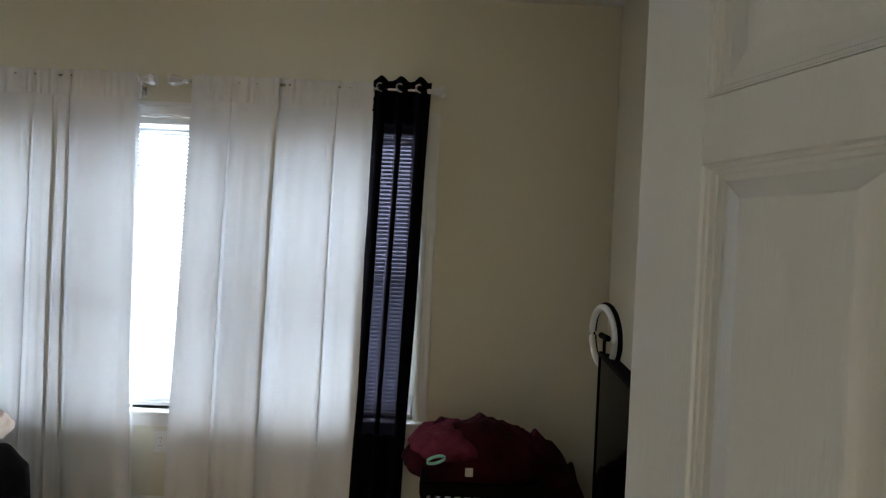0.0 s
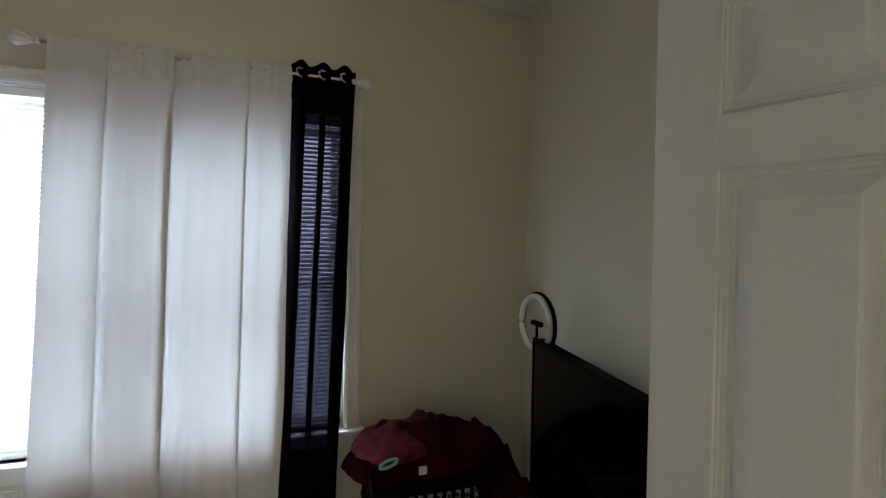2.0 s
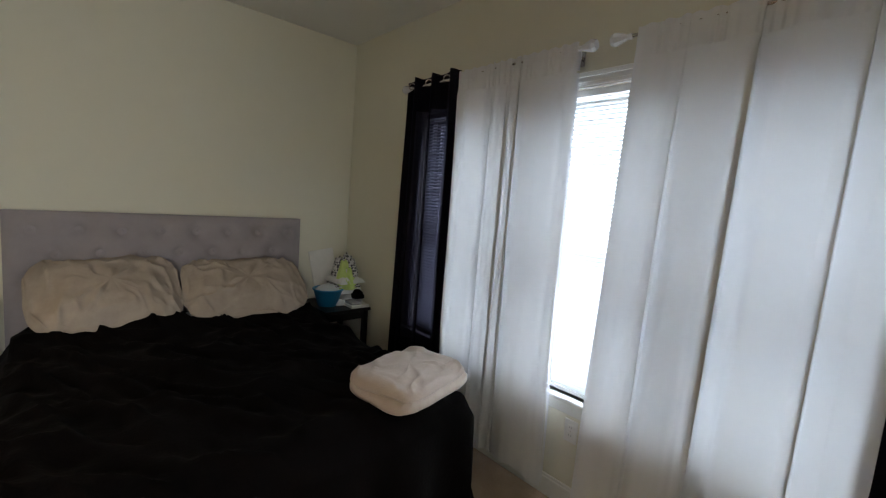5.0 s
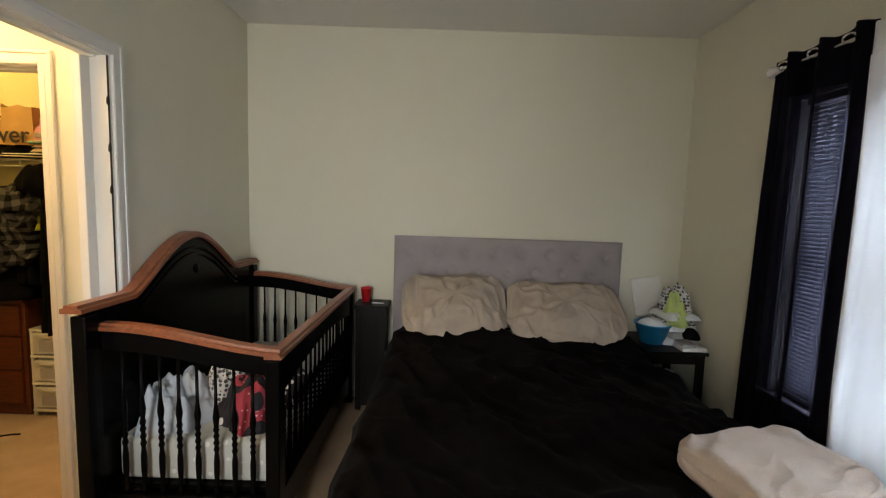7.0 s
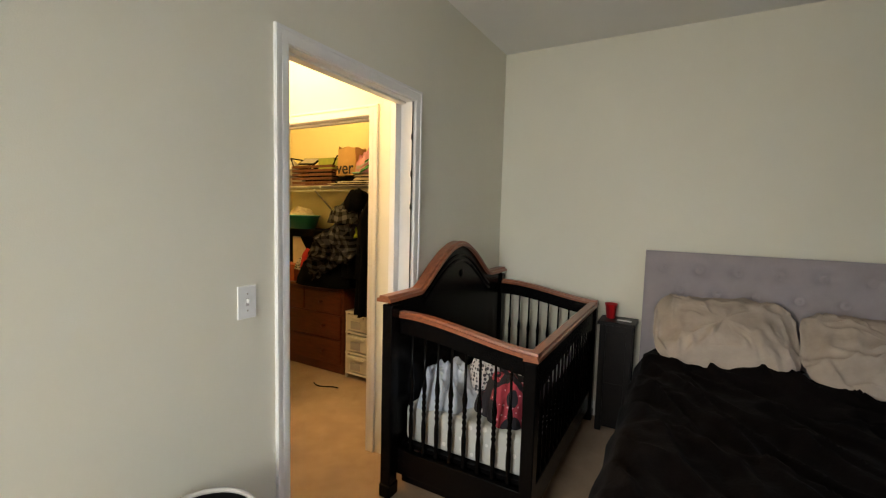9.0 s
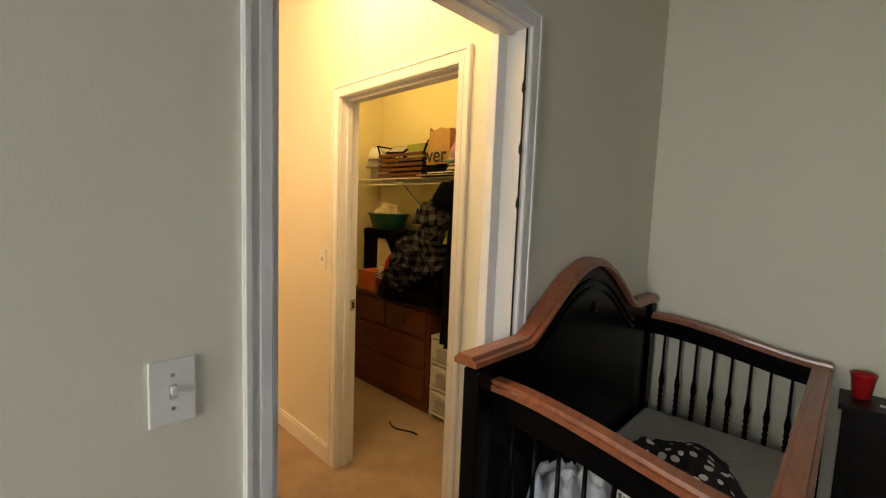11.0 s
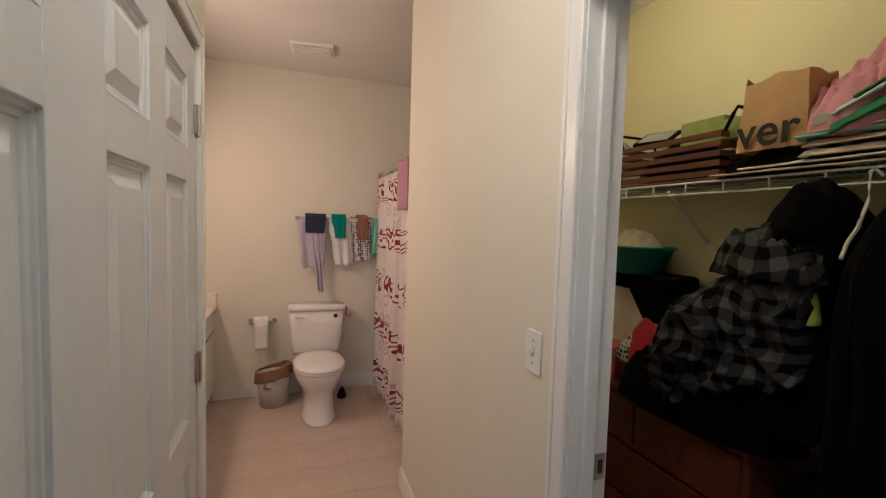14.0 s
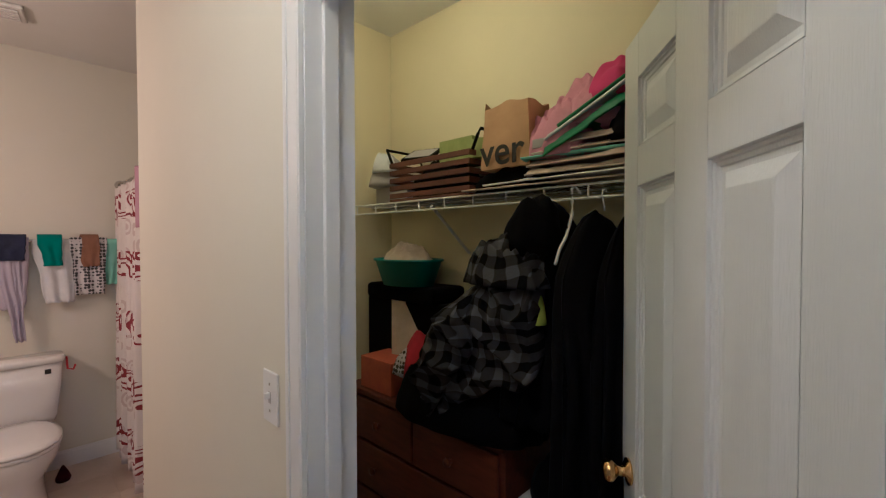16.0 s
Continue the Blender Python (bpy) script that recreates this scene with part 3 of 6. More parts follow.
# ---- doors and casings ----
def six_panel(owner, w, hgt, th, material, up=0.0):
    """Leaf in local axes: x along the width from the hinge, y through, z up; raised panels on both faces."""
    cols = ((0.105, w / 2 - 0.064), (w / 2 + 0.064, w - 0.105))
    rows = ((0.22, 0.77), (0.90, 1.62 + up), (1.715 + up, 1.92))
    sunk = 0.0155
    bm = bmesh.new()
    box(bm, 0, w, -th / 2 + sunk, th / 2 - sunk, 0.006, hgt)
    xs = [0, cols[0][0], cols[0][1], cols[1][0], cols[1][1], w]
    zs = [0.006, rows[0][0], rows[0][1], rows[1][0], rows[1][1], rows[2][0], rows[2][1], hgt]
    for s in (-1, 1):
        y0, y1 = sorted((s * (th / 2 - sunk - 0.0005), s * th / 2))
        for i in (0, 2, 4):
            box(bm, xs[i], xs[i + 1], y0, y1, zs[0], hgt, bev=0.0015, seg=1)
        for k in (0, 2, 4, 6):
            for i in (1, 3):
                box(bm, xs[i], xs[i + 1], y0, y1, zs[k], zs[k + 1], bev=0.0015, seg=1)
    part("leaf_core", bm, material, owner, world_space=False)
    for x0, x1 in cols:
        for z0, z1 in rows:
            bm = bmesh.new()
            for s in (-1, 1):
                t = bmesh.new()
                prof = ((0.0003, 0.0153), (0.0018, 0.0095), (0.006, 0.0090), (0.008, 0.0050), (0.014, 0.0035), (0.016, 0.0006), (0.025, 0.0004), (0.052, 0.0128), (0.055, 0.0132))
                prev = None
                for ins, d in prof:
                    y = s * (th / 2 - sunk + d)
                    ring = [t.verts.new(p) for p in ((x0 + ins, y, z0 + ins), (x1 - ins, y, z0 + ins), (x1 - ins, y, z1 - ins), (x0 + ins, y, z1 - ins))]
                    if prev:
                        for k in range(4):
                            t.faces.new((prev[k], prev[(k + 1) % 4], ring[(k + 1) % 4], ring[k]))
                    prev = ring
                t.faces.new(prev)
                merge(bm, t)
            part("raised_panel", bm, material, owner, world_space=False)


def knob(owner, x, z, th, material=M_BRASS):
    for s in (-1, 1):
        bm = lathe(bmesh.new(), ((0.033, 0), (0.033, 0.006), (0.014, 0.012), (0.012, 0.03), (0.020, 0.036), (0.028, 0.045), (0.029, 0.054), (0.024, 0.063), (0.010, 0.067)), seg=20,
                   m=Matrix.Translation((x, s * th / 2, z)) @ Matrix.Rotation(-s * math.pi / 2, 4, "X"))
        part("door_knob", bm, material, owner, "round polished brass knob", True, False)


def hinges(owner, th, x=-0.002, y=0.0):
    for z in (0.2, 1.03, 1.82):
        bm = B(x - 0.003, x + 0.003, y - 0.03, y + 0.012, z - 0.045, z + 0.045, bev=0.001)
        rod(bm, (x, y + 0.016, z - 0.047), (x, y + 0.016, z + 0.047), 0.006)
        part("hinge", bm, M_STEEL, owner, "dull steel butt hinge", False, False)


def door(name, loc, rz, w, label, up=0.0):
    d = thing(name, loc, label, "door", rz=rz, kind="structure")
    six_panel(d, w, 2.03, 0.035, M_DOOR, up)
    knob(d, w - 0.06, 0.94, 0.035)
    return d


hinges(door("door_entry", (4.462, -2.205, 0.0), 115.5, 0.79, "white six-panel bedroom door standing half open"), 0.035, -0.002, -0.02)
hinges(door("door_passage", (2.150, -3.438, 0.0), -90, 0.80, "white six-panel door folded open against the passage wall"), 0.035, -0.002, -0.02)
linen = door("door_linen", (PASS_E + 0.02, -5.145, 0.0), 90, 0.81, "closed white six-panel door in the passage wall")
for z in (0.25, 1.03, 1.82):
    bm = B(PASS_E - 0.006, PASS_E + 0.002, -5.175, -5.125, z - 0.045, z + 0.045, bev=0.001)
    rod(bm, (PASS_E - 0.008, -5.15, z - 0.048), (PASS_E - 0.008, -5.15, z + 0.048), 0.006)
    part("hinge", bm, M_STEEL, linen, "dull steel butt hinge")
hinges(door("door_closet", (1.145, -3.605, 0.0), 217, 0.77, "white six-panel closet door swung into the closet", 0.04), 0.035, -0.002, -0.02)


def casing_y(name, x0, x1, ztop, ys, sgn, w=0.062):
    """Moulded frame round an opening in a wall that faces along y; sgn: the side that it stands out to."""
    bm = bmesh.new()
    for d0, d1, p in ((0, w, 0.012), (0.004, 0.030, 0.0135), (w - 0.016, w - 0.002, 0.016)):
        ya, yb = sorted((ys, ys + sgn * p))
        box(bm, x0 - d1, x0 - d0, ya, yb, 0, ztop + d1, bev=0.002)
        box(bm, x1 + d0, x1 + d1, ya, yb, 0, ztop + d1, bev=0.002)
        box(bm, x0 - d0, x1 + d0, ya, yb, ztop + d0, ztop + d1, bev=0.002)
    return solid(name, bm, M_TRIM, "white moulded door casing", "trim", kind="structure")


def casing_x(name, y0, y1, ztop, xs, sgn, w=0.062):
    bm = bmesh.new()
    for d0, d1, p in ((0, w, 0.012), (0.004, 0.030, 0.0135), (w - 0.016, w - 0.002, 0.016)):
        xa, xb = sorted((xs, xs + sgn * p))
        box(bm, xa, xb, y0 - d1, y0 - d0, 0, ztop + d1, bev=0.002)
        box(bm, xa, xb, y1 + d0, y1 + d1, 0, ztop + d1, bev=0.002)
        box(bm, xa, xb, y0 - d0, y1 + d0, ztop + d0, ztop + d1, bev=0.002)
    return solid(name, bm, M_TRIM, "white moulded door casing", "trim", kind="structure")


casing_y("trim_bedroom_side", OX0 - 0.012, OX1 + 0.012, OZ + 0.004, ROOM_S, 1, 0.060)
casing_x("trim_closet", CY0 - 0.004, CY1 + 0.004, CZ + 0.004, PASS_W, 1)
casing_x("trim_linen", -5.155, -4.325, 2.05, PASS_E, -1, 0.058)
casing_x("trim_entry", -3.02, -2.20, 2.05, 4.53, -1)
# jambs: the leaf's rebate on the room side, the stop towards the passage
bm = bmesh.new()
for x0, x1 in ((OX0 - 0.016, OX0), (OX1, OX1 + 0.016)):
    box(bm, x0, x1, ROOM_S - T, ROOM_S, 0, OZ)
box(bm, OX0 - 0.016, OX1 + 0.016, ROOM_S - T, ROOM_S, OZ, OZ + 0.016)
box(bm, OX0, OX0 + 0.05, ROOM_S - T, ROOM_S - 0.078, 0, OZ - 0.012, bev=0.003)
box(bm, OX0 + 0.012, OX1, ROOM_S - 0.072, ROOM_S - 0.04, OZ - 0.012, OZ, bev=0.002)
opening_jamb = solid("jamb_opening", bm, M_TRIM, "white painted door jamb with a stop", "trim", kind="structure")
# black strip paints the shade of the gap between jamb and casing
bm = B(OX0 - 0.002, OX0 + 0.002, ROOM_S - 0.005, ROOM_S + 0.0005, 0.0, OZ)
part("gap_shade_strip", bm, M_MATTBLACK, opening_jamb, "black strip standing in for the shade of the jamb gap")
for z in (1.90, 1.70, 1.52):
    part("gap_clip", lathe(bmesh.new(), ((0.003, -0.02), (0.007, -0.012), (0.006, 0.008), (0.002, 0.02)), (OX0 + 0.005, ROOM_S - 0.001, z), 8), M_MATTBLACK, opening_jamb, "black felt clip")
bm = bmesh.new()
for y0, y1 in ((CY0 - 0.016, CY0), (CY1, CY1 + 0.016)):
    box(bm, PASS_W - T, PASS_W, y0, y1, 0, CZ)
box(bm, PASS_W - T, PASS_W, CY0 - 0.016, CY1 + 0.016, CZ, CZ + 0.016)
box(bm, PASS_W - T + 0.045, PASS_W - T + 0.078, CY0, CY0 + 0.012, 0, CZ - 0.012, bev=0.002)
box(bm, PASS_W - T + 0.045, PASS_W - T + 0.078, CY0 + 0.012, CY1, CZ - 0.012, CZ, bev=0.002)
closet_jamb = solid("jamb_closet", bm, M_TRIM, "white painted closet door jamb", "trim", kind="structure")
bm = B(PASS_W - T + 0.006, PASS_W - T + 0.036, CY0 - 0.001, CY0 + 0.002, 0.90, 0.965)
part("strike_plate", bm, M_STEEL, closet_jamb, "steel strike plate")
part("strike_hole", B(PASS_W - T + 0.012, PASS_W - T + 0.026, CY0 + 0.0015, CY0 + 0.0026, 0.915, 0.95), M_DARKHOLE, closet_jamb)
solid("jamb_entry", box(box(B(4.53, ROOM_X + T, -3.02, -3.004, 0, 2.05), 4.53, ROOM_X + T, -2.216, -2.20, 0, 2.05), 4.53, ROOM_X + T, -3.004, -2.216, 2.03, 2.05), M_TRIM, "white painted entry door jamb", "trim", kind="structure")

# ---- windows ----
def window(i, x0, x1):
    w = thing("window_%d" % i, (x0, 0.05, WZ0), "white vinyl double-hung window bright with overcast daylight", "window", kind="structure")
    f = bmesh.new()
    for a in ((x0, x0 + 0.04, 0.05, 0.12, WZ0, WZ1), (x1 - 0.04, x1, 0.05, 0.12, WZ0, WZ1), (x0, x1, 0.05, 0.12, WZ1 - 0.04, WZ1), (x0, x1, 0.05, 0.12, WZ0, WZ0 + 0.04)):
        box(f, *a, bev=0.003)
    part("window_frame", f, M_TRIM, w)
    zm = 1.29
    for z0, z1, y in ((WZ0 + 0.04, zm + 0.02, 0.06), (zm - 0.02, WZ1 - 0.04, 0.09)):
        s = bmesh.new()
        xa, xb = x0 + 0.04, x1 - 0.04
        for a in ((xa, xa + 0.035, z0, z1), (xb - 0.035, xb, z0, z1), (xa + 0.035, xb - 0.035, z0, z0 + 0.035), (xa + 0.035, xb - 0.035, z1 - 0.035, z1)):
            box(s, a[0], a[1], y, y + 0.028, a[2], a[3], bev=0.003)
        sash = part("sash", s, M_TRIM, w)
        g = part("pane", B(xa + 0.03, xb - 0.03, y + 0.011, y + 0.016, z0 + 0.03, z1 - 0.03), M_GLASS, sash)
        g.visible_shadow = False


U = (WX1 - WX0) / 3
for i in range(3):
    window(i + 1, WX0 + i * U + 0.004, WX0 + (i + 1) * U - 0.004)
# casing, stool and apron
bm = bmesh.new()
for d0, d1, p in ((0, 0.075, 0.012), (0.008, 0.026, 0.018), (0.05, 0.07, 0.022)):
    box(bm, WX0 - d1, WX0 - d0, -p, 0, WZ0 - 0.02, WZ1 + d1, bev=0.002)
    box(bm, WX1 + d0, WX1 + d1, -p, 0, WZ0 - 0.02, WZ1 + d1, bev=0.002)
    box(bm, WX0 - d0, WX1 + d0, -p, 0, WZ1 + d0, WZ1 + d1, bev=0.002)
box(bm, WX0 - 0.075, WX1 + 0.075, -0.012, 0, WZ0 - 0.09, WZ0 - 0.022, bev=0.003)
solid("trim_window", bm, M_TRIM, "white moulded window casing and apron", "trim", kind="structure")
solid("window_stool", box(bmesh.new(), WX0 - 0.10, WX1 + 0.10, -0.045, 0.05, WZ0 - 0.022, WZ0, bev=0.006), M_TRIM, "white painted window sill board", "sill", kind="structure")

# mini blinds, one for each unit
def blind(x0, x1):
    b = thing("window_blind", ((x0 + x1) / 2, 0.028, WZ0), "white aluminium mini blind with open slats", "blind", "blinds in the window")
    part("headrail", B(x0, x1, 0.012, 0.046, WZ1 - 0.035, WZ1, bev=0.003), M_TRIM, b)
    z0, n = WZ0 + 0.03, 68
    step = (WZ1 - 0.05 - z0) / n
    me = None
    for k in range(n):
        z = z0 + step * (k + 0.5)
        if me is None:
            bm = bmesh.new()

            def f(u, v):
                a = (v - 0.5)
                return Vector((x0 + 0.006 + u * (x1 - x0 - 0.012), 0.029 + a * 0.0205, 0.004 * (1 - 4 * a * a) + a * 0.018))
            sheet(bm, 1, 4, f)
            s = part("slat", bm, M_BLIND, b, world_space=False)
            me = s.data
            s.matrix_basis = b.matrix_basis.inverted() @ Matrix.Translation((0, 0, z))
        else:
            s = new("slat", me)
            s.parent = b
            s.matrix_basis = b.matrix_basis.inverted() @ Matrix.Translation((0, 0, z))
    part("bottom_rail", B(x0 + 0.004, x1 - 0.004, 0.018, 0.040, WZ0 + 0.006, WZ0 + 0.024, bev=0.003), M_TRIM, b)
    for x in (x0 + 0.14, x1 - 0.14):
        part("cord", rod(bmesh.new(), (x, 0.029, WZ0 + 0.02), (x, 0.029, WZ1 - 0.03), 0.0012, 6), M_PAPER, b)


for i in range(3):
    blind(WX0 + i * U + 0.012, WX0 + (i + 1) * U - 0.012)

# ---- curtains ----
ROD_Z, ROD_Y = 2.245, -0.10


def curtain_rod(x0, x1):
    r = thing("curtain_rod", ((x0 + x1) / 2, ROD_Y, ROD_Z), "slim nickel curtain rod with clear faceted finials", "curtain rod", "curtain rods over the window")
    part("rail", rod(bmesh.new(), (x0 + 0.09, ROD_Y, ROD_Z), (x1 - 0.09, ROD_Y, ROD_Z), 0.008, 12), M_CHROME, r)
    for x, s in ((x0 + 0.09, -1), (x1 - 0.09, 1)):
        part("finial", lathe(bmesh.new(), ((0.009, 0), (0.014, 0.008), (0.011, 0.02), (0.024, 0.055), (0.030, 0.075), (0.022, 0.092)), seg=8,
                             m=Matrix.Translation((x, ROD_Y, ROD_Z)) @ Matrix.Rotation(s * math.pi / 2, 4, "Y")), M_ACRYL, r, "clear faceted finial")
    for x in (x0 + 0.12, x1 - 0.12):
        bm = B(x - 0.008, x + 0.008, ROD_Y, -0.001, ROD_Z - 0.022, ROD_Z - 0.008, bev=0.002)
        box(bm, x - 0.012, x + 0.012, -0.006, 0, ROD_Z - 0.05, ROD_Z + 0.02, bev=0.002)
        part("bracket", bm, M_CHROME, r)


curtain_rod(0.875, 2.315)
curtain_rod(2.39, 3.755)


def white_curtain(x0, x1, x0b, x1b, seed, waves, pleats):
    """pleats: (place across, width) of stitched folds where the cloth doubles back on itself."""
    c = thing("white_curtain", ((x0 + x1) / 2, ROD_Y, 0.09), "white semi-sheer rod-pocket curtain glowing with daylight", "curtain", "white curtains")
    # cloth laid out along its own length: (length, place across, depth)
    run = [(0.0, 0.0, 0.0)]
    for p, w in pleats:
        l = run[-1][0] + p + w / 2 - run[-1][1]
        run += [(l - 0.05, p + w / 2 - 0.05, 0.0), (l, p + w / 2, -0.016), (l + w, p - w / 2, 0.004), (l + 2 * w, p + w / 2, 0.020), (l + 2 * w + 0.07, p + w / 2 + 0.07, 0.0)]
    run.append((run[-1][0] + 1 - run[-1][1], 1.0, 0.0))
    span = run[-1][0]

    def lay(u):
        s = u * span
        for a, b in zip(run, run[1:]):
            if s <= b[0] + 1e-9:
                k = (s - a[0]) / max(1e-6, b[0] - a[0])
                return a[1] + (b[1] - a[1]) * k, a[2] + (b[2] - a[2]) * k
        return 1.0, 0.0

    def face(bm, za, zb, amp, th, n, gather=0.0, back=0.0):
        def f(u, v):
            z = za + (zb - za) * v
            k = (2.235 - z) / 2.15
            q, dep = lay(u)
            dep -= back
            dep *= min(1.0, 0.25 + 1.6 * max(0.0, k)) * (1 + 0.35 * nz(k * 2.5, q * 5, seed + 2))
            ph = u * waves * math.tau + 1.8 * nz(u * 3, k * 0.7, seed) + seed
            a = amp * (0.35 + 0.8 * k) * (0.25 + 1.5 * abs(nz(u * 4, seed, 0.3)))
            d = a * math.sin(ph) + 0.3 * a * math.sin(2.7 * ph + k) + 0.004 * nz(u * 10, k * 3.0, seed)
            d += gather * math.sin(u * 150 + 5 * nz(u * 12, 1, seed)) * (0.5 + abs(nz(u * 22, seed, 2)))
            xa, xb = x0 + (x0b - x0) * k, x1 + (x1b - x1) * k
            sway = 0.010 * nz(k * 2.2, q * 3, seed + 5) * k
            return Vector((xa + (xb - xa) * q + sway, ROD_Y + d + dep - 0.012, z + gather * 1.2 * math.sin(u * 97 + seed) * (1 - v)))
        return sheet(bm, 260, n, f, th)
    part("panel", face(bmesh.new(), 2.15, 0.105, 0.017, 0.0, 50), M_SHEER, c, "", True)
    part("rod_pocket", face(bmesh.new(), 2.272, 2.146, 0.005, 0.0, 8, 0.0035), M_SHEER, c, "gathered rod pocket", True)
    part("pocket_back", curtain_sheet(bmesh.new(), x0, x1, ROD_Y + 0.014, 2.15, 2.262, waves, 0.005, seed), M_SHEER, c, "", True)
    part("hem", face(bmesh.new(), 0.20, 0.10, 0.017, 0.0, 6, 0.0, -0.003), M_SHEER, c, "doubled bottom hem", True)
    for xe, xeb in ((x0 + 0.008, x0b + 0.008), (x1 - 0.008, x1b - 0.008)):
        part("side_hem", sheet(bmesh.new(), 2, 30, lambda u, v: Vector((xe + (xeb - xe) * v + 0.016 * (u - 0.5) + 0.010 * nz(v * 2.2, 0, seed + 5) * v, ROD_Y + 0.012 + 0.005 * nz(v * 4, u, seed), 2.14 - 2.03 * v))), M_SHEER, c, "stitched side hem", True)


white_curtain(1.43, 2.235, 1.42, 2.27, 0.4, 5, ((0.36, 0.022), (0.50, 0.035), (0.57, 0.020)))
white_curtain(2.505, 3.40, 2.45, 3.38, 2.7, 5, ((0.22, 0.014), (0.475, 0.032), (0.80, 0.016)))


def black_curtain(x0, x1, x0b, x1b, seed):
    c = thing("black_curtain", ((x0 + x1) / 2, ROD_Y, 0.04), "narrow black grommet curtain with see-through weave", "curtain", "black grommet curtains")
    def f(u, v):
        z = 2.295 - 2.25 * v
        k = v
        xa, xb = x0 + (x0b - x0) * k, x1 + (x1b - x1) * k
        ph = u * 3 * math.tau + seed
        a = 0.026 * (1 - 0.35 * k)
        top = 0.022 * abs(math.sin(ph * 0.5)) * max(0, 1 - v * 9)
        return Vector((xa + (xb - xa) * u + 0.006 * nz(k * 3, u * 4, seed), ROD_Y - 0.005 + a * math.sin(ph) + 0.006 * nz(u * 8, v * 3, seed), z + top - 0.01))
    part("panel", sheet(bmesh.new(), 72, 40, f), M_BLACKCURT, c, "", True)
    def g(u, v):
        p = f(u, v * 0.092)
        return p + Vector((0, 0.004, 0))
    part("top_hem", sheet(bmesh.new(), 72, 6, g), M_BLACKHEM, c, "opaque black top hem", True)
    def b2(u, v):
        return f(u, 0.78 + v * 0.22) + Vector((0, 0.004, 0))
    part("lower_lining", sheet(bmesh.new(), 72, 6, b2), M_BLACKHEM, c, "opaque black lower hem", True)
    def side(lo, hi):
        return lambda u, v: f(lo + (hi - lo) * u, v) + Vector((0, 0.005, 0))
    for lo, hi in ((0.0, 0.26), (0.46, 0.56), (0.80, 1.0)):
        part("fold_lining", sheet(bmesh.new(), 12, 40, side(lo, hi)), M_BLACKHEM, c, "doubled black fold", True)
    for u in (0.17, 0.5, 0.83):
        p = f(u, 0.03)
        bm = bmesh.new()
        ring = [(p.x + 0.019 * math.cos(t), ROD_Y - 0.03 + 0.012 * math.cos(t), ROD_Z + 0.019 * math.sin(t)) for t in [k * math.tau / 18 for k in range(19)]]
        part("grommet", tube(bm, ring, 0.0045, 6), M_CHROME, c, "nickel grommet ring")


black_curtain(0.915, 1.44, 0.86, 1.46, 0.2)
black_curtain(3.395, 3.685, 3.33, 3.62, 1.1)


# ---- switches and outlets ----
def plate(name, label, cat, p, axis, sgn, toggles=True):
    t = thing(name, p, label, cat)
    def bx(a0, a1, d0, d1, z0, z1, bev=0.0):
        d0, d1 = sorted((sgn * d0, sgn * d1))
        if axis == "y":
            return B(p[0] + a0, p[0] + a1, p[1] + d0, p[1] + d1, p[2] + z0, p[2] + z1, bev=bev)
        return B(p[0] + d0, p[0] + d1, p[1] + a0, p[1] + a1, p[2] + z0, p[2] + z1, bev=bev)
    part("cover_plate", bx(-0.036, 0.036, 0.0, 0.006, -0.058, 0.058, 0.0025), M_PLASTW, t)
    if toggles:
        part("toggle_slot", bx(-0.006, 0.006, 0.006, 0.0068, -0.013, 0.013), M_GREYPLAST, t)
        part("toggle", bx(-0.004, 0.004, 0.006, 0.018, -0.002, 0.011, 0.001), M_PLASTW, t)
    else:
        for z in (0.02, -0.02):
            r = part("receptacle", bx(-0.017, 0.017, 0.006, 0.0085, z - 0.014, z + 0.014, 0.001), M_PLASTW, t)
            for a in (-0.006, 0.006):
                part("slot", bx(a - 0.001, a + 0.001, 0.0085, 0.0089, z - 0.004, z + 0.005), M_DARKHOLE, r)
    for z in ((0.030, -0.030) if toggles else (0.0,)):
        part("screw", bx(-0.003, 0.003, 0.006, 0.0072, z - 0.003, z + 0.003, 0.0005), M_STEEL, t)


plate("light_switch", "white toggle light switch on the bedroom wall", "light switch", (2.338, ROOM_S, 1.155), "y", 1)
plate("light_switch", "white toggle light switch beside the closet door", "light switch", (PASS_W, -4.575, 1.18), "x", 1)
plate("wall_outlet", "white duplex outlet under the window", "outlet", (2.352, 0, 0.40), "y", -1, False)

# ---- bedroom: bed ----
BX0, BX1, BY0, BY1, BZ = 0.12, 2.06, -2.10, -0.50, 0.60
bed = thing("bed", (1.1, -1.31, 0), "bed frame with a grey tufted headboard", "bed")
part("bed_base", B(BX0, BX1 - 0.06, BY0 + 0.05, BY1 - 0.05, 0.06, 0.30, bev=0.02), M_BLACKCLOTH, bed)
for x in (BX0 + 0.08, BX1 - 0.15):
    for y in (BY0 + 0.12, BY1 - 0.12):
        part("leg", rod(bmesh.new(), (x, y, 0), (x, y, 0.07), 0.025), M_BLACKPLAST, bed)
HY0, HY1, HZ0, HZ1 = -2.146, -0.474, 0.30, 1.275
BUT = []
for r, z in enumerate((1.165, 1.025, 0.885, 0.745)):
    for k in range(8 if r % 2 == 0 else 7):
        BUT.append((HY0 + 0.115 + 0.206 * k + (0.103 if r % 2 else 0), z))


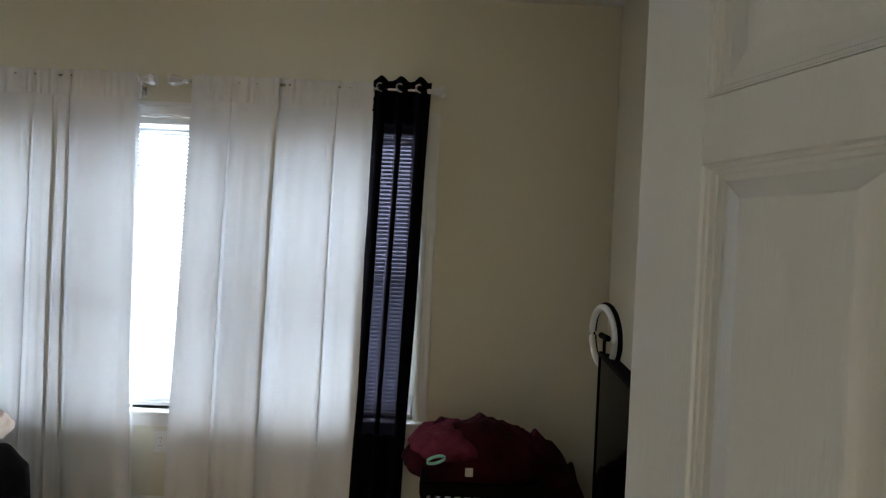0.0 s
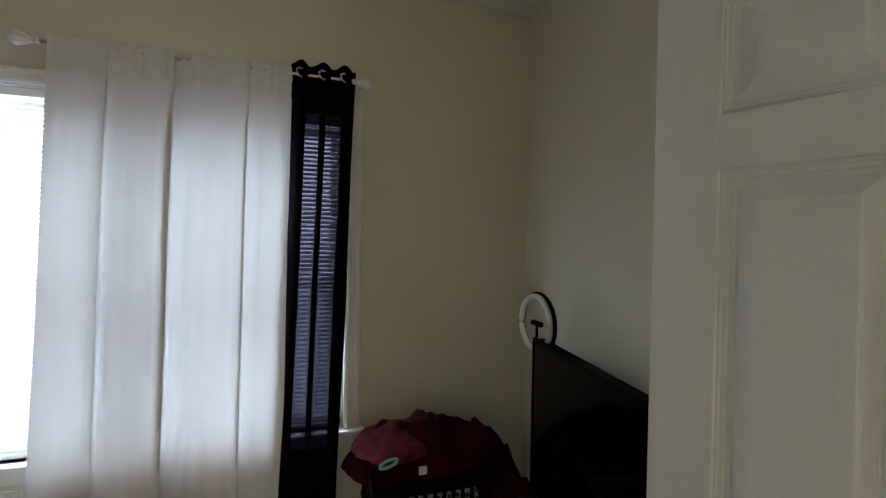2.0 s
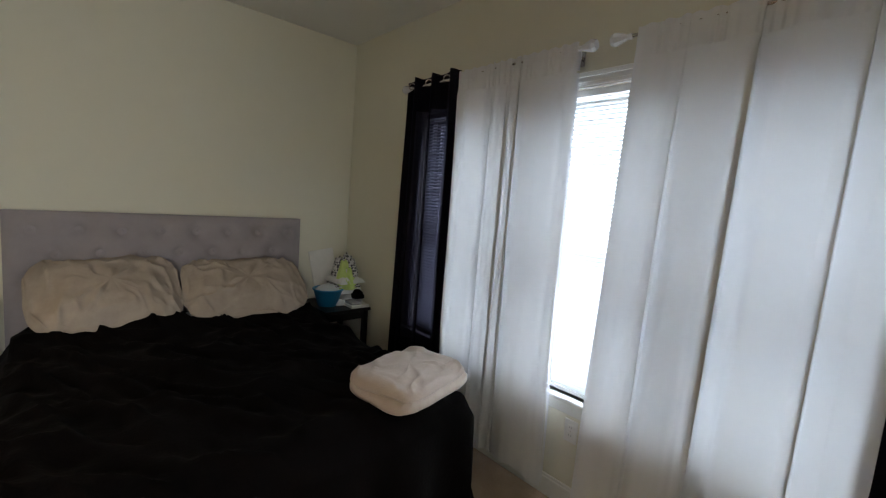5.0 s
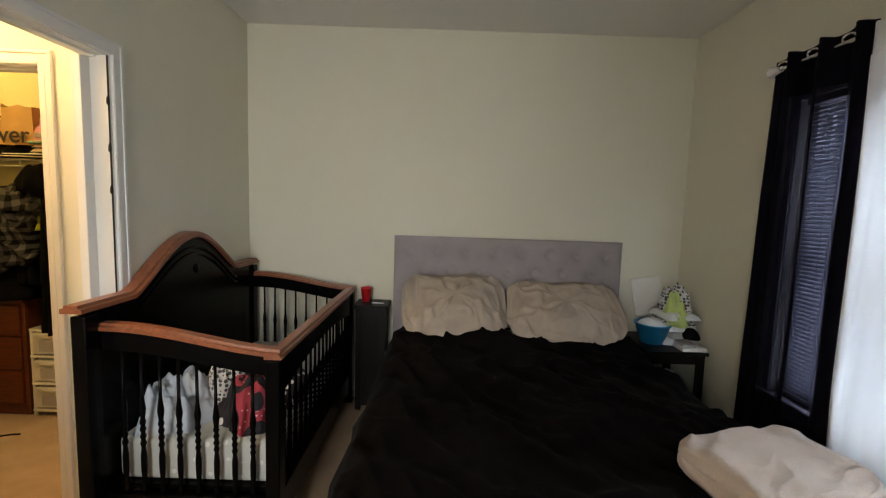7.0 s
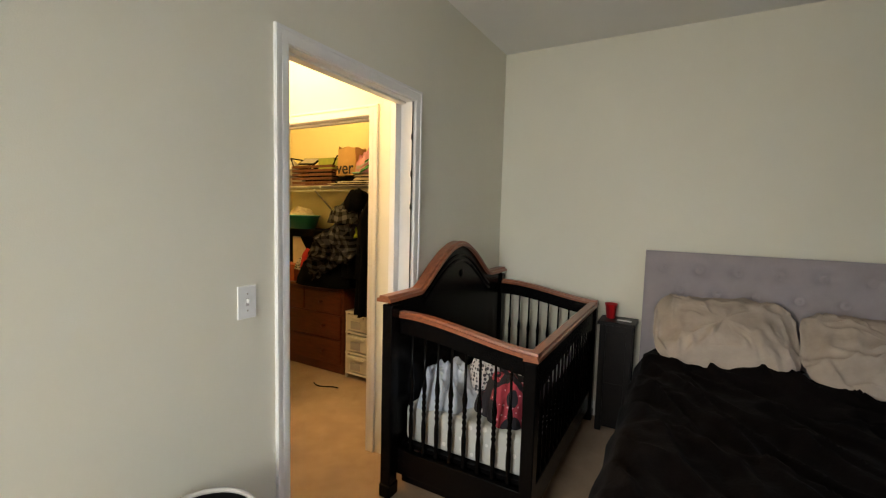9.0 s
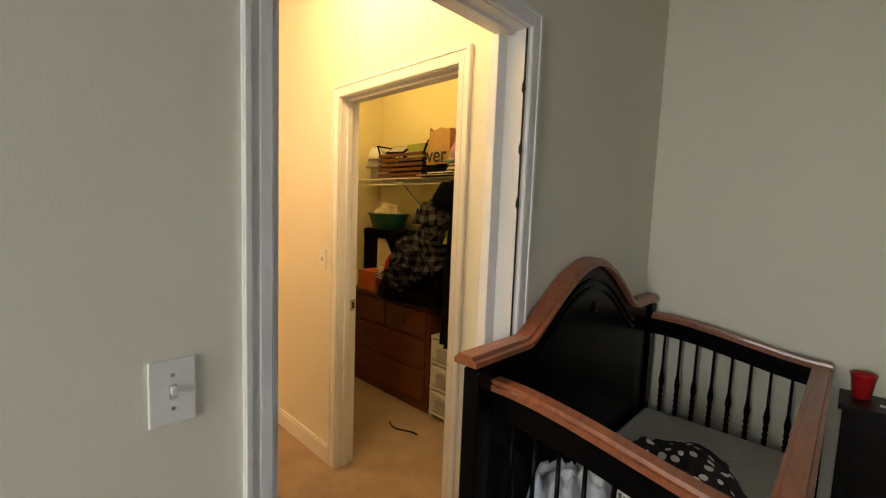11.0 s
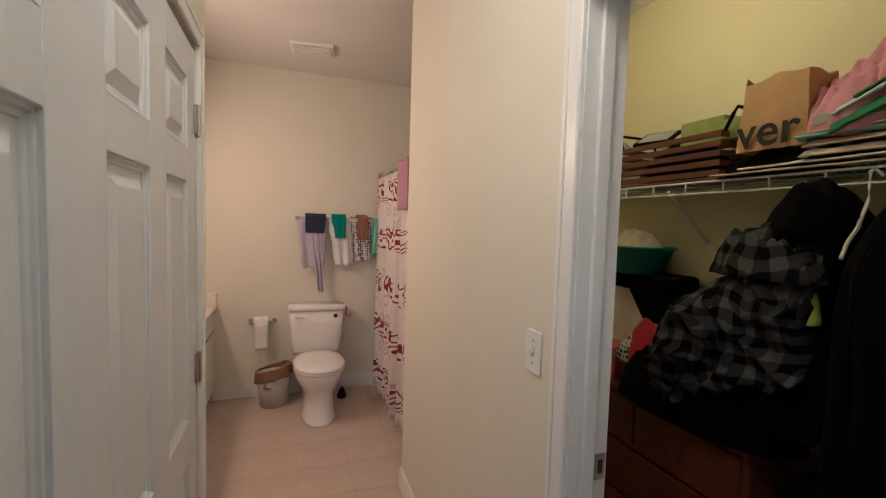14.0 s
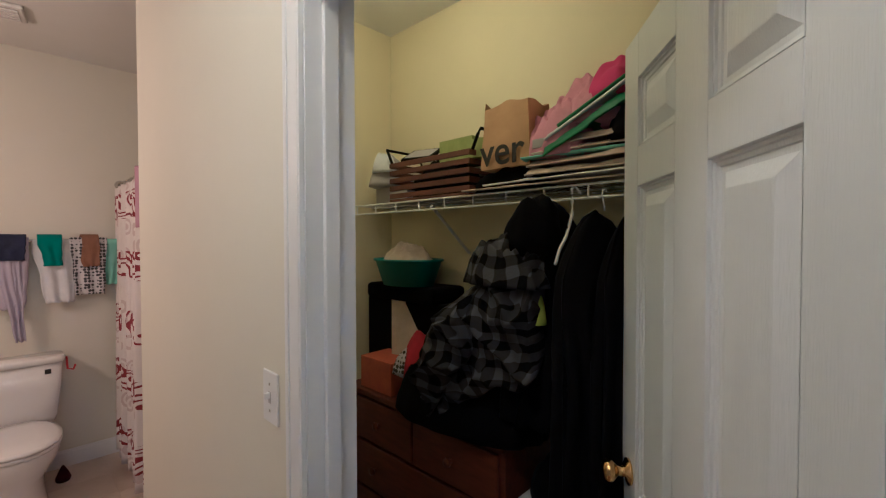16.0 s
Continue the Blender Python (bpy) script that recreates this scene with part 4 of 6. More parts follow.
def tuft(u, v):
    y, z = HY0 + (HY1 - HY0) * u, HZ0 + (HZ1 - HZ0) * v
    edge = min(y - HY0, HY1 - y, HZ1 - z)
    d = 0.085 + 0.022 * min(1, max(0, edge) / 0.05) ** 0.5
    dent = 0.0
    for by, bz in BUT:
        q = (y - by) ** 2 + (z - bz) ** 2
        if q < 0.012:
            dent = max(dent, 0.72 * math.exp(-q / 0.0018) + 0.28 * math.exp(-q / 0.0003))
    return Vector((d - 0.040 * dent + 0.0015 * nz(y, z, 1, 9), y, z))


bm = sheet(bmesh.new(), 150, 84, tuft)
part("headboard_cushion", bm, M_TUFT, bed, "grey velvet button-tufted headboard", True)
part("headboard_back", B(0.03, 0.0855, HY0, HY1, 0.0, HZ1 - 0.001, bev=0.006), M_TUFT, bed)
for y, z in BUT:
    part("button", lathe(bmesh.new(), ((0.013, 0), (0.012, 0.004), (0.006, 0.007)), seg=10, m=Matrix.Translation((0.081, y, z)) @ Matrix.Rotation(math.pi / 2, 4, "Y")), M_TUFT, bed)
solid("mattress", B(BX0 + 0.01, BX1 - 0.02, BY0 + 0.02, BY1 - 0.02, 0.30, BZ - 0.055, bev=0.05, seg=3), M_WHITECLOTH, "mattress hidden under a black blanket", "mattress")
bm = draped(BX0 + 0.10, BX1, BY0, BY1, BZ, (0.0, 0.52, 0.52, 0.50), 3.3, 0.024, 0.09, (170, 170), 0.05, 0.012, 3.2, 0.030)
for v in bm.verts:
    if v.co.x < 0.9 and BY0 < v.co.y < BY1:
        v.co.z += 0.075 * math.exp(-((v.co.x - 0.47) / 0.14) ** 2) * (0.8 + 0.5 * nz(v.co.y * 3, 1, 2))
solid("black_blanket", bm, M_VELVET, "black plush blanket spread over the bed with soft wrinkles", "blanket", smooth=True)


def pillow(c, w, d, h, rz, tilt, seed):
    """Puffed cushion: w along y, d along x."""
    bm = bmesh.new()
    def f(u, v):
        a, b = u * math.tau, (v - 0.5) * math.pi
        cx, cy, cz = math.cos(b) * math.cos(a), math.cos(b) * math.sin(a), math.sin(b)
        e = lambda t, p: math.copysign(abs(t) ** p, t)
        x, y, z = e(cx, 0.45) * d / 2, e(cy, 0.45) * w / 2, e(cz, 0.85) * h / 2
        r = max(abs(x) / (d / 2), abs(y) / (w / 2))
        z *= max(0.12, 1 - r ** 3.5)
        rad = math.hypot(x + 0.12, y - 0.10 * math.cos(seed))
        spoke = 1 - abs(math.sin(3.5 * math.atan2(y - 0.10 * math.cos(seed), x + 0.12) + 2.5 * nz(x * 5, y * 5, seed)))
        crease = 0.030 * spoke ** 3 * min(1, rad * 5) * max(0.0, 1 - rad * 1.6)
        tuck = (1 - abs(nz(x * 1.4 + y * 0.7, y * 2.4 - x, seed + 9, 4.5))) ** 7
        w2 = 0.016 * fract(x, y, seed, 6.0) + 0.020 * abs(nz(x * 1.0, y * 1.6, seed + 2, 9.0)) + crease + 0.026 * tuck
        return Vector((x * (1 + 0.04 * nz(y * 6, seed, 2)), y * (1 + 0.04 * nz(x * 6, seed, 5)), z + w2))
    sheet(bm, 132, 72, f)
    bmesh.ops.remove_doubles(bm, verts=bm.verts, dist=1e-4)
    bm.transform(pose(*c, 0, tilt, rz))
    return solid("pillow", bm, M_PILLOW, "wrinkled taupe pillow propped against the headboard", "pillow", "pillows on the bed", True)


pillow((0.325, -1.70, 0.825), 0.72, 0.52, 0.23, 3, 40, 0.7)
pillow((0.345, -0.95, 0.81), 0.78, 0.52, 0.21, -5, 36, 4.2)
bm = bmesh.new()


def white_edge(u, v):
    y = -1.52 + 0.42 * u
    return Vector((0.40 + 0.06 * v, y, 0.655 + 0.03 * (1 - v) + 0.010 * fract(y, v, 2, 5)))


solid("bed_sheet", sheet(bm, 60, 6, white_edge, 0.01), M_WHITECLOTH, "white bed sheet edge below the pillows", "sheet", smooth=True)

# folded throw on the corner of the bed
throw = thing("folded_throw", (1.91, -0.70, 0.62), "folded beige plush throw lying on the bed corner", "blanket")
for k, (hx, hy, hz, zc, sx) in enumerate(((0.185, 0.255, 0.034, 0.650, 0.0), (0.18, 0.25, 0.036, 0.695, -0.006))):
    t = bmesh.new()

    def layer(u, v):
        a, b = u * math.tau, (v - 0.5) * math.pi
        e = lambda q, p: math.copysign(abs(q) ** p, q)
        x, y, z = e(math.cos(b) * math.cos(a), 0.34) * hx, e(math.cos(b) * math.sin(a), 0.34) * hy, e(math.sin(b), 0.75) * hz
        soft = 0.020 * fract(x, y, k * 1.7, 5.0) + 0.014 * (1 - abs(nz(x * 2.2 + y, y - x, k + 3.0, 5.5))) ** 6
        return Vector((x + 0.016 * nz(y * 7, k, 1 + z * 9), y + 0.020 * nz(x * 7, k, 4 + z * 9), z + (soft if z > 0 else 0.3 * soft)))
    sheet(t, 96, 44, layer)
    bmesh.ops.remove_doubles(t, verts=t.verts, dist=1e-4)
    t.transform(pose(1.91 + sx, -0.70, zc, 0, 0, 12 + 3 * k))
    part("fold", t, M_TOWEL, throw, "", True)


# ---- nightstands ----
def nightstand(x0, x1, y0, y1, z, label):
    n = thing("nightstand", ((x0 + x1) / 2, (y0 + y1) / 2, 0), label, "nightstand")
    part("top", B(x0, x1, y0, y1, z - 0.025, z, bev=0.004), M_DARKWOOD, n)
    for x in (x0 + 0.015, x1 - 0.055):
        for y in (y0 + 0.015, y1 - 0.055):
            part("leg", B(x, x + 0.04, y, y + 0.04, 0, z - 0.025, bev=0.003), M_DARKWOOD, n)
    part("shelf", B(x0 + 0.02, x1 - 0.02, y0 + 0.02, y1 - 0.02, z * 0.42, z * 0.42 + 0.02), M_DARKWOOD, n)
    part("apron", B(x0 + 0.03, x1 - 0.03, y0 + 0.02, y1 - 0.02, z - 0.09, z - 0.025), M_DARKWOOD, n)
    return n


nightstand(0.03, 0.50, -0.43, -0.03, 0.60, "black wooden nightstand crowded with clothes and a basket")
ns2 = nightstand(0.02, 0.24, -2.41, -2.17, 0.78, "tall narrow black stand holding a red cup")
part("cabinet_body", B(0.04, 0.215, -2.39, -2.19, 0.03, 0.70, bev=0.004), M_DARKWOOD, ns2)
cup = thing("red_cup", (0.10, -2.345, 0.78), "red disposable plastic cup on the narrow stand", "cup")
part("cup_body", lathe(bmesh.new(), ((0.028, 0), (0.040, 0.095), (0.043, 0.097), (0.043, 0.103), (0.038, 0.100), (0.026, 0.006)), (0.10, -2.345, 0.781), 20), M_REDPLASTIC, cup, "", True)
solid("eyeglasses_stick", rod(bmesh.new(), (0.16, -2.29, 0.785), (0.20, -2.2, 0.792), 0.005), M_WHITECLOTH, "thin pale stick lying on the stand", "stick")

# pile beside the bed
bask = thing("blue_basket", (0.26, -0.33, 0.60), "bright blue plastic basket full of white cloths", "basket")
part("basket_body", lathe(bmesh.new(), ((0.075, 0), (0.115, 0.13), (0.122, 0.13), (0.122, 0.14), (0.108, 0.137), (0.07, 0.01)), (0.29, -0.31, 0.601), 24), M_BLUE, bask, "", True)
solid("white_cloth", heap(bmesh.new(), (0.29, -0.31, 0.725), 0.10, 0.10, 0.05, 4.0), M_WHITECLOTH, "white cloth in the blue basket", "cloth", smooth=True)
t = B(-0.008, 0.008, -0.11, 0.11, 0, 0.42, bev=0.003)
t.transform(pose(0.09, -0.20, 0.605, 8, -10, 0))
solid("leaning_frame", t, M_PAPER, "white board leaning against the wall", "board")
for k, (m_, h, lab) in enumerate(((M_WHITECLOTH, 0.055, "white"), (M_GREYCARD, 0.035, "grey"), (M_WHITECLOTH, 0.05, "white"), (M_PRINT, 0.03, "grey printed"), (M_WHITECLOTH, 0.045, "white"))):
    bm = draped(-0.11, 0.11, -0.10, 0.10, h, (h * 0.6, h * 0.95, h * 0.9, h * 0.9), 1.3 * k + 0.4, 0.012, 0.03, (30, 30), 0.10, 0.008, 9.0)
    bm.transform(pose(0.24 + 0.012 * math.sin(k * 2), -0.145, 0.600 + (0, 0.056, 0.092, 0.143, 0.174)[k], 0, 0, 14 * math.sin(k * 1.7)))
    solid("folded_clothes", bm, m_, lab + " folded shirt in the nightstand pile", "clothes", "folded clothes on the nightstand", True)
solid("lime_shirt", heap(bmesh.new(), (0.30, -0.16, 0.735), 0.09, 0.09, 0.17, 5.5, 0.7, 40, 20, 0.7, 9), M_LIME, "crumpled lime green shirt on the clothes pile", "clothes", smooth=True)
solid("print_shirt", heap(bmesh.new(), (0.23, -0.13, 0.825), 0.11, 0.12, 0.14, 8.5, 0.7, 40, 0, 0.6, 9), M_PRINT, "grey printed shirt on top of the pile", "clothes", smooth=True)
solid("white_box", B(0.36, 0.49, -0.20, -0.04, 0.601, 0.625, bev=0.003), M_PAPER, "flat white box on the nightstand", "box")
solid("flip_flop", draped(0.33, 0.47, -0.19, -0.10, 0.645, (0, 0, 0, 0), 1, 0.006, 0.02, (14, 10), 0, 0.02), M_GREYCARD, "grey cloth item on the white box", "cloth", smooth=True)
solid("black_hat", heap(bmesh.new(), (0.37, -0.085, 0.66), 0.06, 0.06, 0.07, 2.0, 0.15), M_BLACKCLOTH, "black cap on the nightstand", "cap", smooth=True)
solid("white_bag", heap(bmesh.new(), (0.32, -0.22, 0.27), 0.09, 0.09, 0.14, 3.0, 0.4), M_WHITECLOTH, "white cloth bag on the nightstand shelf", "bag", smooth=True)

# ---- crib ----
CX0, CX1, CYB, CYF = 0.05, 1.52, -3.20, -2.47
crib = thing("crib", (0.8, -2.85, 0), "black wooden crib with cherry-stained top rails", "crib")


def arch(x):
    u = abs(x - (CX0 + CX1 + 0.10) / 2) / ((CX1 - CX0) / 2)
    z = 1.037
    if u < 0.66:
        z += 0.243 * (0.5 + 0.5 * math.cos(math.pi * u / 0.66)) ** 0.62
    return z


def ribbon(bm, pts, w, h, axis):
    """A moulded bar of width w and height h along points, level across the given axis."""
    rings = []
    o = Vector((0, 1, 0)) if axis == "y" else Vector((1, 0, 0))
    prof = ((-0.5, 0.0), (-0.5, 0.55), (-0.34, 0.62), (-0.30, 1.0), (0.30, 1.0), (0.34, 0.62), (0.5, 0.55), (0.5, 0.0))
    for p in pts:
        rings.append([bm.verts.new(Vector(p) + o * a * w + Vector((0, 0, b * h))) for a, b in prof])
    for a, b in zip(rings, rings[1:]):
        for k in range(len(prof)):
            bm.faces.new((a[k], a[(k + 1) % len(prof)], b[(k + 1) % len(prof)], b[k]))
    bm.faces.new(rings[0][::-1])
    bm.faces.new(rings[-1])
    return bm


NX = 48
bm = bmesh.new()
fr, bk = [], []
for i in range(NX + 1):
    x = CX0 + 0.03 + (CX1 + 0.03 - CX0 - 0.03) * i / NX
    z = arch(x)
    fr.append((bm.verts.new((x, CYB + 0.012, 0.14)), bm.verts.new((x, CYB + 0.012, z))))
    bk.append((bm.verts.new((x, CYB - 0.022, 0.14)), bm.verts.new((x, CYB - 0.022, z))))
for i in range(NX):
    bm.faces.new((fr[i][0], fr[i + 1][0], fr[i + 1][1], fr[i][1]))
    bm.faces.new((bk[i][0], bk[i][1], bk[i + 1][1], bk[i + 1][0]))
    bm.faces.new((fr[i][1], fr[i + 1][1], bk[i + 1][1], bk[i][1]))
    bm.faces.new((fr[i][0], bk[i][0], bk[i + 1][0], fr[i + 1][0]))
part("back_panel", bm, M_BLACKWOOD, crib, "solid arched black back panel")
part("back_rail", ribbon(bmesh.new(), [(CX0 - 0.01 + (CX1 + 0.10 - CX0) * i / NX, CYB - 0.003, arch(CX0 - 0.01 + (CX1 + 0.10 - CX0) * i / NX)) for i in range(NX + 1)], 0.085, 0.032, "y"), M_CHERRY, crib, "cherry-stained arched top rail")
for s in (0.05, 0.085):
    pts = []
    for i in range(37):
        x = 0.80 - 0.46 + 0.92 * i / 36
        pts.append((x, CYB + 0.014, arch(x) - s - 0.01))
    part("arch_moulding", tube(bmesh.new(), pts, 0.008, 6), M_BLACKWOOD, crib)
bm = lathe(bmesh.new(), ((0.028, 0), (0.022, 0.008), (0.008, 0.012)), seg=12, m=Matrix.Translation((0.80, CYB + 0.012, 1.10)) @ Matrix.Rotation(-math.pi / 2, 4, "X"))
part("rosette", bm, M_BLACKWOOD, crib, "small carved rosette")
for x, y, z in ((CX0 + 0.03, CYB, 1.02), (CX1 + 0.03, CYB, 1.02), (CX0 + 0.03, CYF, 0.845), (CX1 - 0.03, CYF, 0.845)):
    bm = B(x - 0.035, x + 0.035, y - 0.03, y + 0.03, 0, z, bev=0.006)
    box(bm, x - 0.04, x + 0.04, y - 0.034, y + 0.034, 0, 0.07, bev=0.006)
    part("corner_post", bm, M_BLACKWOOD, crib)

SPIN = ((0.008, 0), (0.013, 0.02), (0.008, 0.05), (0.012, 0.10), (0.0125, 0.16), (0.008, 0.20), (0.013, 0.215), (0.008, 0.23), (0.013, 0.245), (0.008, 0.26), (0.013, 0.275),
        (0.008, 0.29), (0.013, 0.305), (0.009, 0.32), (0.014, 0.36), (0.007, 0.42), (0.006, 0.60))


def end_z(y):
    u = (y - CYB) / (CYF - CYB)
    k = u * u * (3 - 2 * u)
    return 0.945 - 0.085 * k + 0.012 * math.sin(math.pi * u)


spin_me = None
for x, nm in ((CX0 + 0.03, 0), (CX1 - 0.03, 1)):
    ys = [CYB + 0.02 + (CYF + 0.03 - CYB - 0.02) * i / 20 for i in range(21)]
    part("end_rail", ribbon(bmesh.new(), [(x, y, end_z(y)) for y in ys], 0.066, 0.03, "x"), M_CHERRY, crib, "curved cherry-stained end rail")
    bm = bmesh.new()
    a = [[bm.verts.new((x + s, y, z)) for s, z in ((-0.016, end_z(y)), (0.016, end_z(y)), (0.016, end_z(y) - 0.085), (-0.016, end_z(y) - 0.085))] for y in ys]
    for p, q in zip(a, a[1:]):
        for k in range(4):
            bm.faces.new((p[k], p[(k + 1) % 4], q[(k + 1) % 4], q[k]))
    part("end_upper_rail", bm, M_BLACKWOOD, crib)
    part("end_lower_rail", B(x - 0.018, x + 0.018, CYB, CYF, 0.10, 0.235, bev=0.004), M_BLACKWOOD, crib)
    for k in range(8):
        y = CYB + 0.095 + (CYF - CYB - 0.19) * k / 7
        if spin_me is None:
            s = part("spindle", lathe(bmesh.new(), SPIN, seg=10), M_BLACKWOOD, crib, smooth=True, world_space=False)
            spin_me = s.data
        else:
            s = new("spindle", spin_me)
            s.parent = crib
        s.matrix_basis = crib.matrix_basis.inverted() @ Matrix.Translation((x, y, 0.235)) @ Matrix.Diagonal((1, 1, (end_z(y) - 0.085 - 0.235) / 0.60, 1))
part("front_rail", ribbon(bmesh.new(), [(CX0 + (CX1 - CX0) * i / 10, CYF, 0.848) for i in range(11)], 0.07, 0.03, "y"), M_CHERRY, crib, "straight cherry-stained front rail")
bm = bmesh.new()
fx = [CX0 + 0.03 + (CX1 - CX0 - 0.06) * i / 30 for i in range(31)]
a = []
for x in fx:
    u = (x - CX0) / (CX1 - CX0)
    zl = 0.70 + 0.07 * math.sin(math.pi * u) - 0.03
    a.append([bm.verts.new(p) for p in ((x, CYF - 0.016, 0.848), (x, CYF + 0.016, 0.848), (x, CYF + 0.016, zl), (x, CYF - 0.016, zl))])
for p, q in zip(a, a[1:]):
    for k in range(4):
        bm.faces.new((p[k], p[(k + 1) % 4], q[(k + 1) % 4], q[k]))
part("front_upper_rail", bm, M_BLACKWOOD, crib)
part("front_lower_rail", B(CX0, CX1 - 0.03, CYF - 0.016, CYF + 0.016, 0.10, 0.235, bev=0.004), M_BLACKWOOD, crib)
for k in range(17):
    s = new("spindle", spin_me)
    s.parent = crib
    s.matrix_basis = crib.matrix_basis.inverted() @ Matrix.Translation((CX0 + 0.12 + (CX1 - CX0 - 0.24) * k / 16, CYF, 0.235)) @ Matrix.Diagonal((1, 1, 0.90, 1))
part("mattress_support", B(CX0 + 0.05, CX1 - 0.05, CYB + 0.02, CYF - 0.02, 0.24, 0.262), M_BLACKWOOD, crib)
part("support_drawer", B(CX0 + 0.05, CX1 - 0.06, CYB + 0.02, CYF - 0.03, 0.03, 0.10, bev=0.004), M_BLACKWOOD, crib)

solid("crib_mattress", B(CX0 + 0.06, CX1 - 0.07, CYB + 0.03, CYF - 0.03, 0.263, 0.46, bev=0.03, seg=3), M_SHEET, "crib mattress in a grey sheet with pale stars", "mattress", smooth=True)
solid("star_blanket", heap(bmesh.new(), (0.90, -2.78, 0.45), 0.46, 0.26, 0.14, 2.2, 0.32, 44, 15, 0.5, 4), M_STARS, "navy fleece blanket with white stars in the crib", "blanket", smooth=True)
solid("pale_blue_clothes", heap(bmesh.new(), (1.27, -3.00, 0.455), 0.17, 0.18, 0.17, 6.1, 0.6, 44, 0, 0.6, 7), M_PALEBLUE, "crumpled pale blue baby clothes in the crib", "clothes", smooth=True)
solid("red_print_blanket", heap(bmesh.new(), (1.26, -2.66, 0.455), 0.15, 0.14, 0.19, 9.4, 0.5, 44, 10, 0.7, 6), M_REDPAT, "red and black printed baby blanket bunched in the crib", "blanket", smooth=True)
solid("printed_bib", heap(bmesh.new(), (1.16, -2.84, 0.52), 0.10, 0.09, 0.19, 4.7, 0.6, 40, 40, 0.7, 8), M_PRINT, "white and black printed cloth in the crib", "cloth", smooth=True)

hb = thing("round_hamper", (2.62, -3.07, 0), "dark round plastic hamper by the bedroom wall", "hamper")
part("hamper_body", lathe(bmesh.new(), ((0.12, 0), (0.15, 0.58), (0.142, 0.58), (0.11, 0.02)), (2.62, -3.07, 0), 28), M_BLACKPLAST, hb, "", True)
part("rim", tube(bmesh.new(), [(2.62 + 0.15 * math.cos(t), -3.07 + 0.15 * math.sin(t), 0.585) for t in [k * math.tau / 32 for k in range(33)]], 0.008, 8), M_GREYPLAST, hb, "grey rounded rim", True)

# ---- laundry corner, screen, ring light ----
lb = thing("laundry_basket", (3.98, -0.36, 0), "black plastic lattice laundry basket piled with clothes", "laundry basket")
LX0, LX1, LY0, LY1, LZ = 3.73, 4.22, -0.56, -0.16, 0.56
part("basket_floor", B(LX0 + 0.03, LX1 - 0.03, LY0 + 0.03, LY1 - 0.03, 0.005, 0.02), M_BLACKPLAST, lb)
bm = bmesh.new()
for a in ((LX0, LX1, LY0, LY0 + 0.02), (LX0, LX1, LY1 - 0.02, LY1), (LX0, LX0 + 0.02, LY0 + 0.02, LY1 - 0.02), (LX1 - 0.02, LX1, LY0 + 0.02, LY1 - 0.02)):
    box(bm, *a, LZ - 0.05, LZ, bev=0.004)
part("rim", bm, M_BLACKPLAST, lb)
bm = bmesh.new()
for a in ((LX0, LX1, LY0, LY0 + 0.02), (LX0, LX1, LY1 - 0.02, LY1), (LX0, LX0 + 0.02, LY0 + 0.02, LY1 - 0.02), (LX1 - 0.02, LX1, LY0 + 0.02, LY1 - 0.02)):
    box(bm, *a, 0.0, 0.10, bev=0.003)
part("base_band", bm, M_BLACKPLAST, lb)
for k in range(13):
    x = LX0 + 0.01 + (LX1 - LX0 - 0.03) * k / 12
    for y in (LY0 + 0.005, LY1 - 0.012):
        part("stave", B(x, x + 0.014, y, y + 0.007, 0.09, LZ - 0.04), M_BLACKPLAST, lb)
for k in range(6):
    z = 0.14 + 0.06 * k
    bm = B(LX0, LX1, LY0 + 0.004, LY0 + 0.011, z, z + 0.016)
    box(bm, LX0 + 0.003, LX0 + 0.010, LY0 + 0.011, LY1, z, z + 0.016)
    part("cross_band", bm, M_BLACKPLAST, lb)
for k in range(10):
    y = LY0 + 0.03 + 0.036 * k
    part("stave", B(LX0 + 0.003, LX0 + 0.010, y, y + 0.014, 0.09, LZ - 0.04), M_BLACKPLAST, lb)
solid("white_laundry", B(LX0 + 0.03, LX1 - 0.03, LY0 + 0.03, LY1 - 0.03, 0.021, 0.48, bev=0.05), M_PRINT, "mixed pale laundry inside the basket", "clothes", smooth=True)
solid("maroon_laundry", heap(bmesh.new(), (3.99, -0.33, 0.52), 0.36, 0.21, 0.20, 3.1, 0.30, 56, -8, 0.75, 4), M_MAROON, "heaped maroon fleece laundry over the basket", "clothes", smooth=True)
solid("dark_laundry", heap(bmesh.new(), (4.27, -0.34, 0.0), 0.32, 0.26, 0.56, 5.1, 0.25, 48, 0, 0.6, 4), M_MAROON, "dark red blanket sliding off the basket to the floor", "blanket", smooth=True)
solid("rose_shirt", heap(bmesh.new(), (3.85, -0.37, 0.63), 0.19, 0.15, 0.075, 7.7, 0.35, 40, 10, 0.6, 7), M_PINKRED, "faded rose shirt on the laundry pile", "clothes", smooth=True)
ring = [(3.79 + 0.028 * math.cos(t) + 0.02 * math.sin(t), -0.545, 0.645 + 0.016 * math.sin(t)) for t in [k * math.tau / 16 for k in range(17)]]
solid("mint_strap", tube(bmesh.new(), ring, 0.006, 6), M_MINT, "mint green strap on the laundry", "strap")
solid("white_tag", B(3.905, 3.935, -0.575, -0.565, 0.60, 0.63, bev=0.001), M_PAPER, "small white label on the laundry", "label")

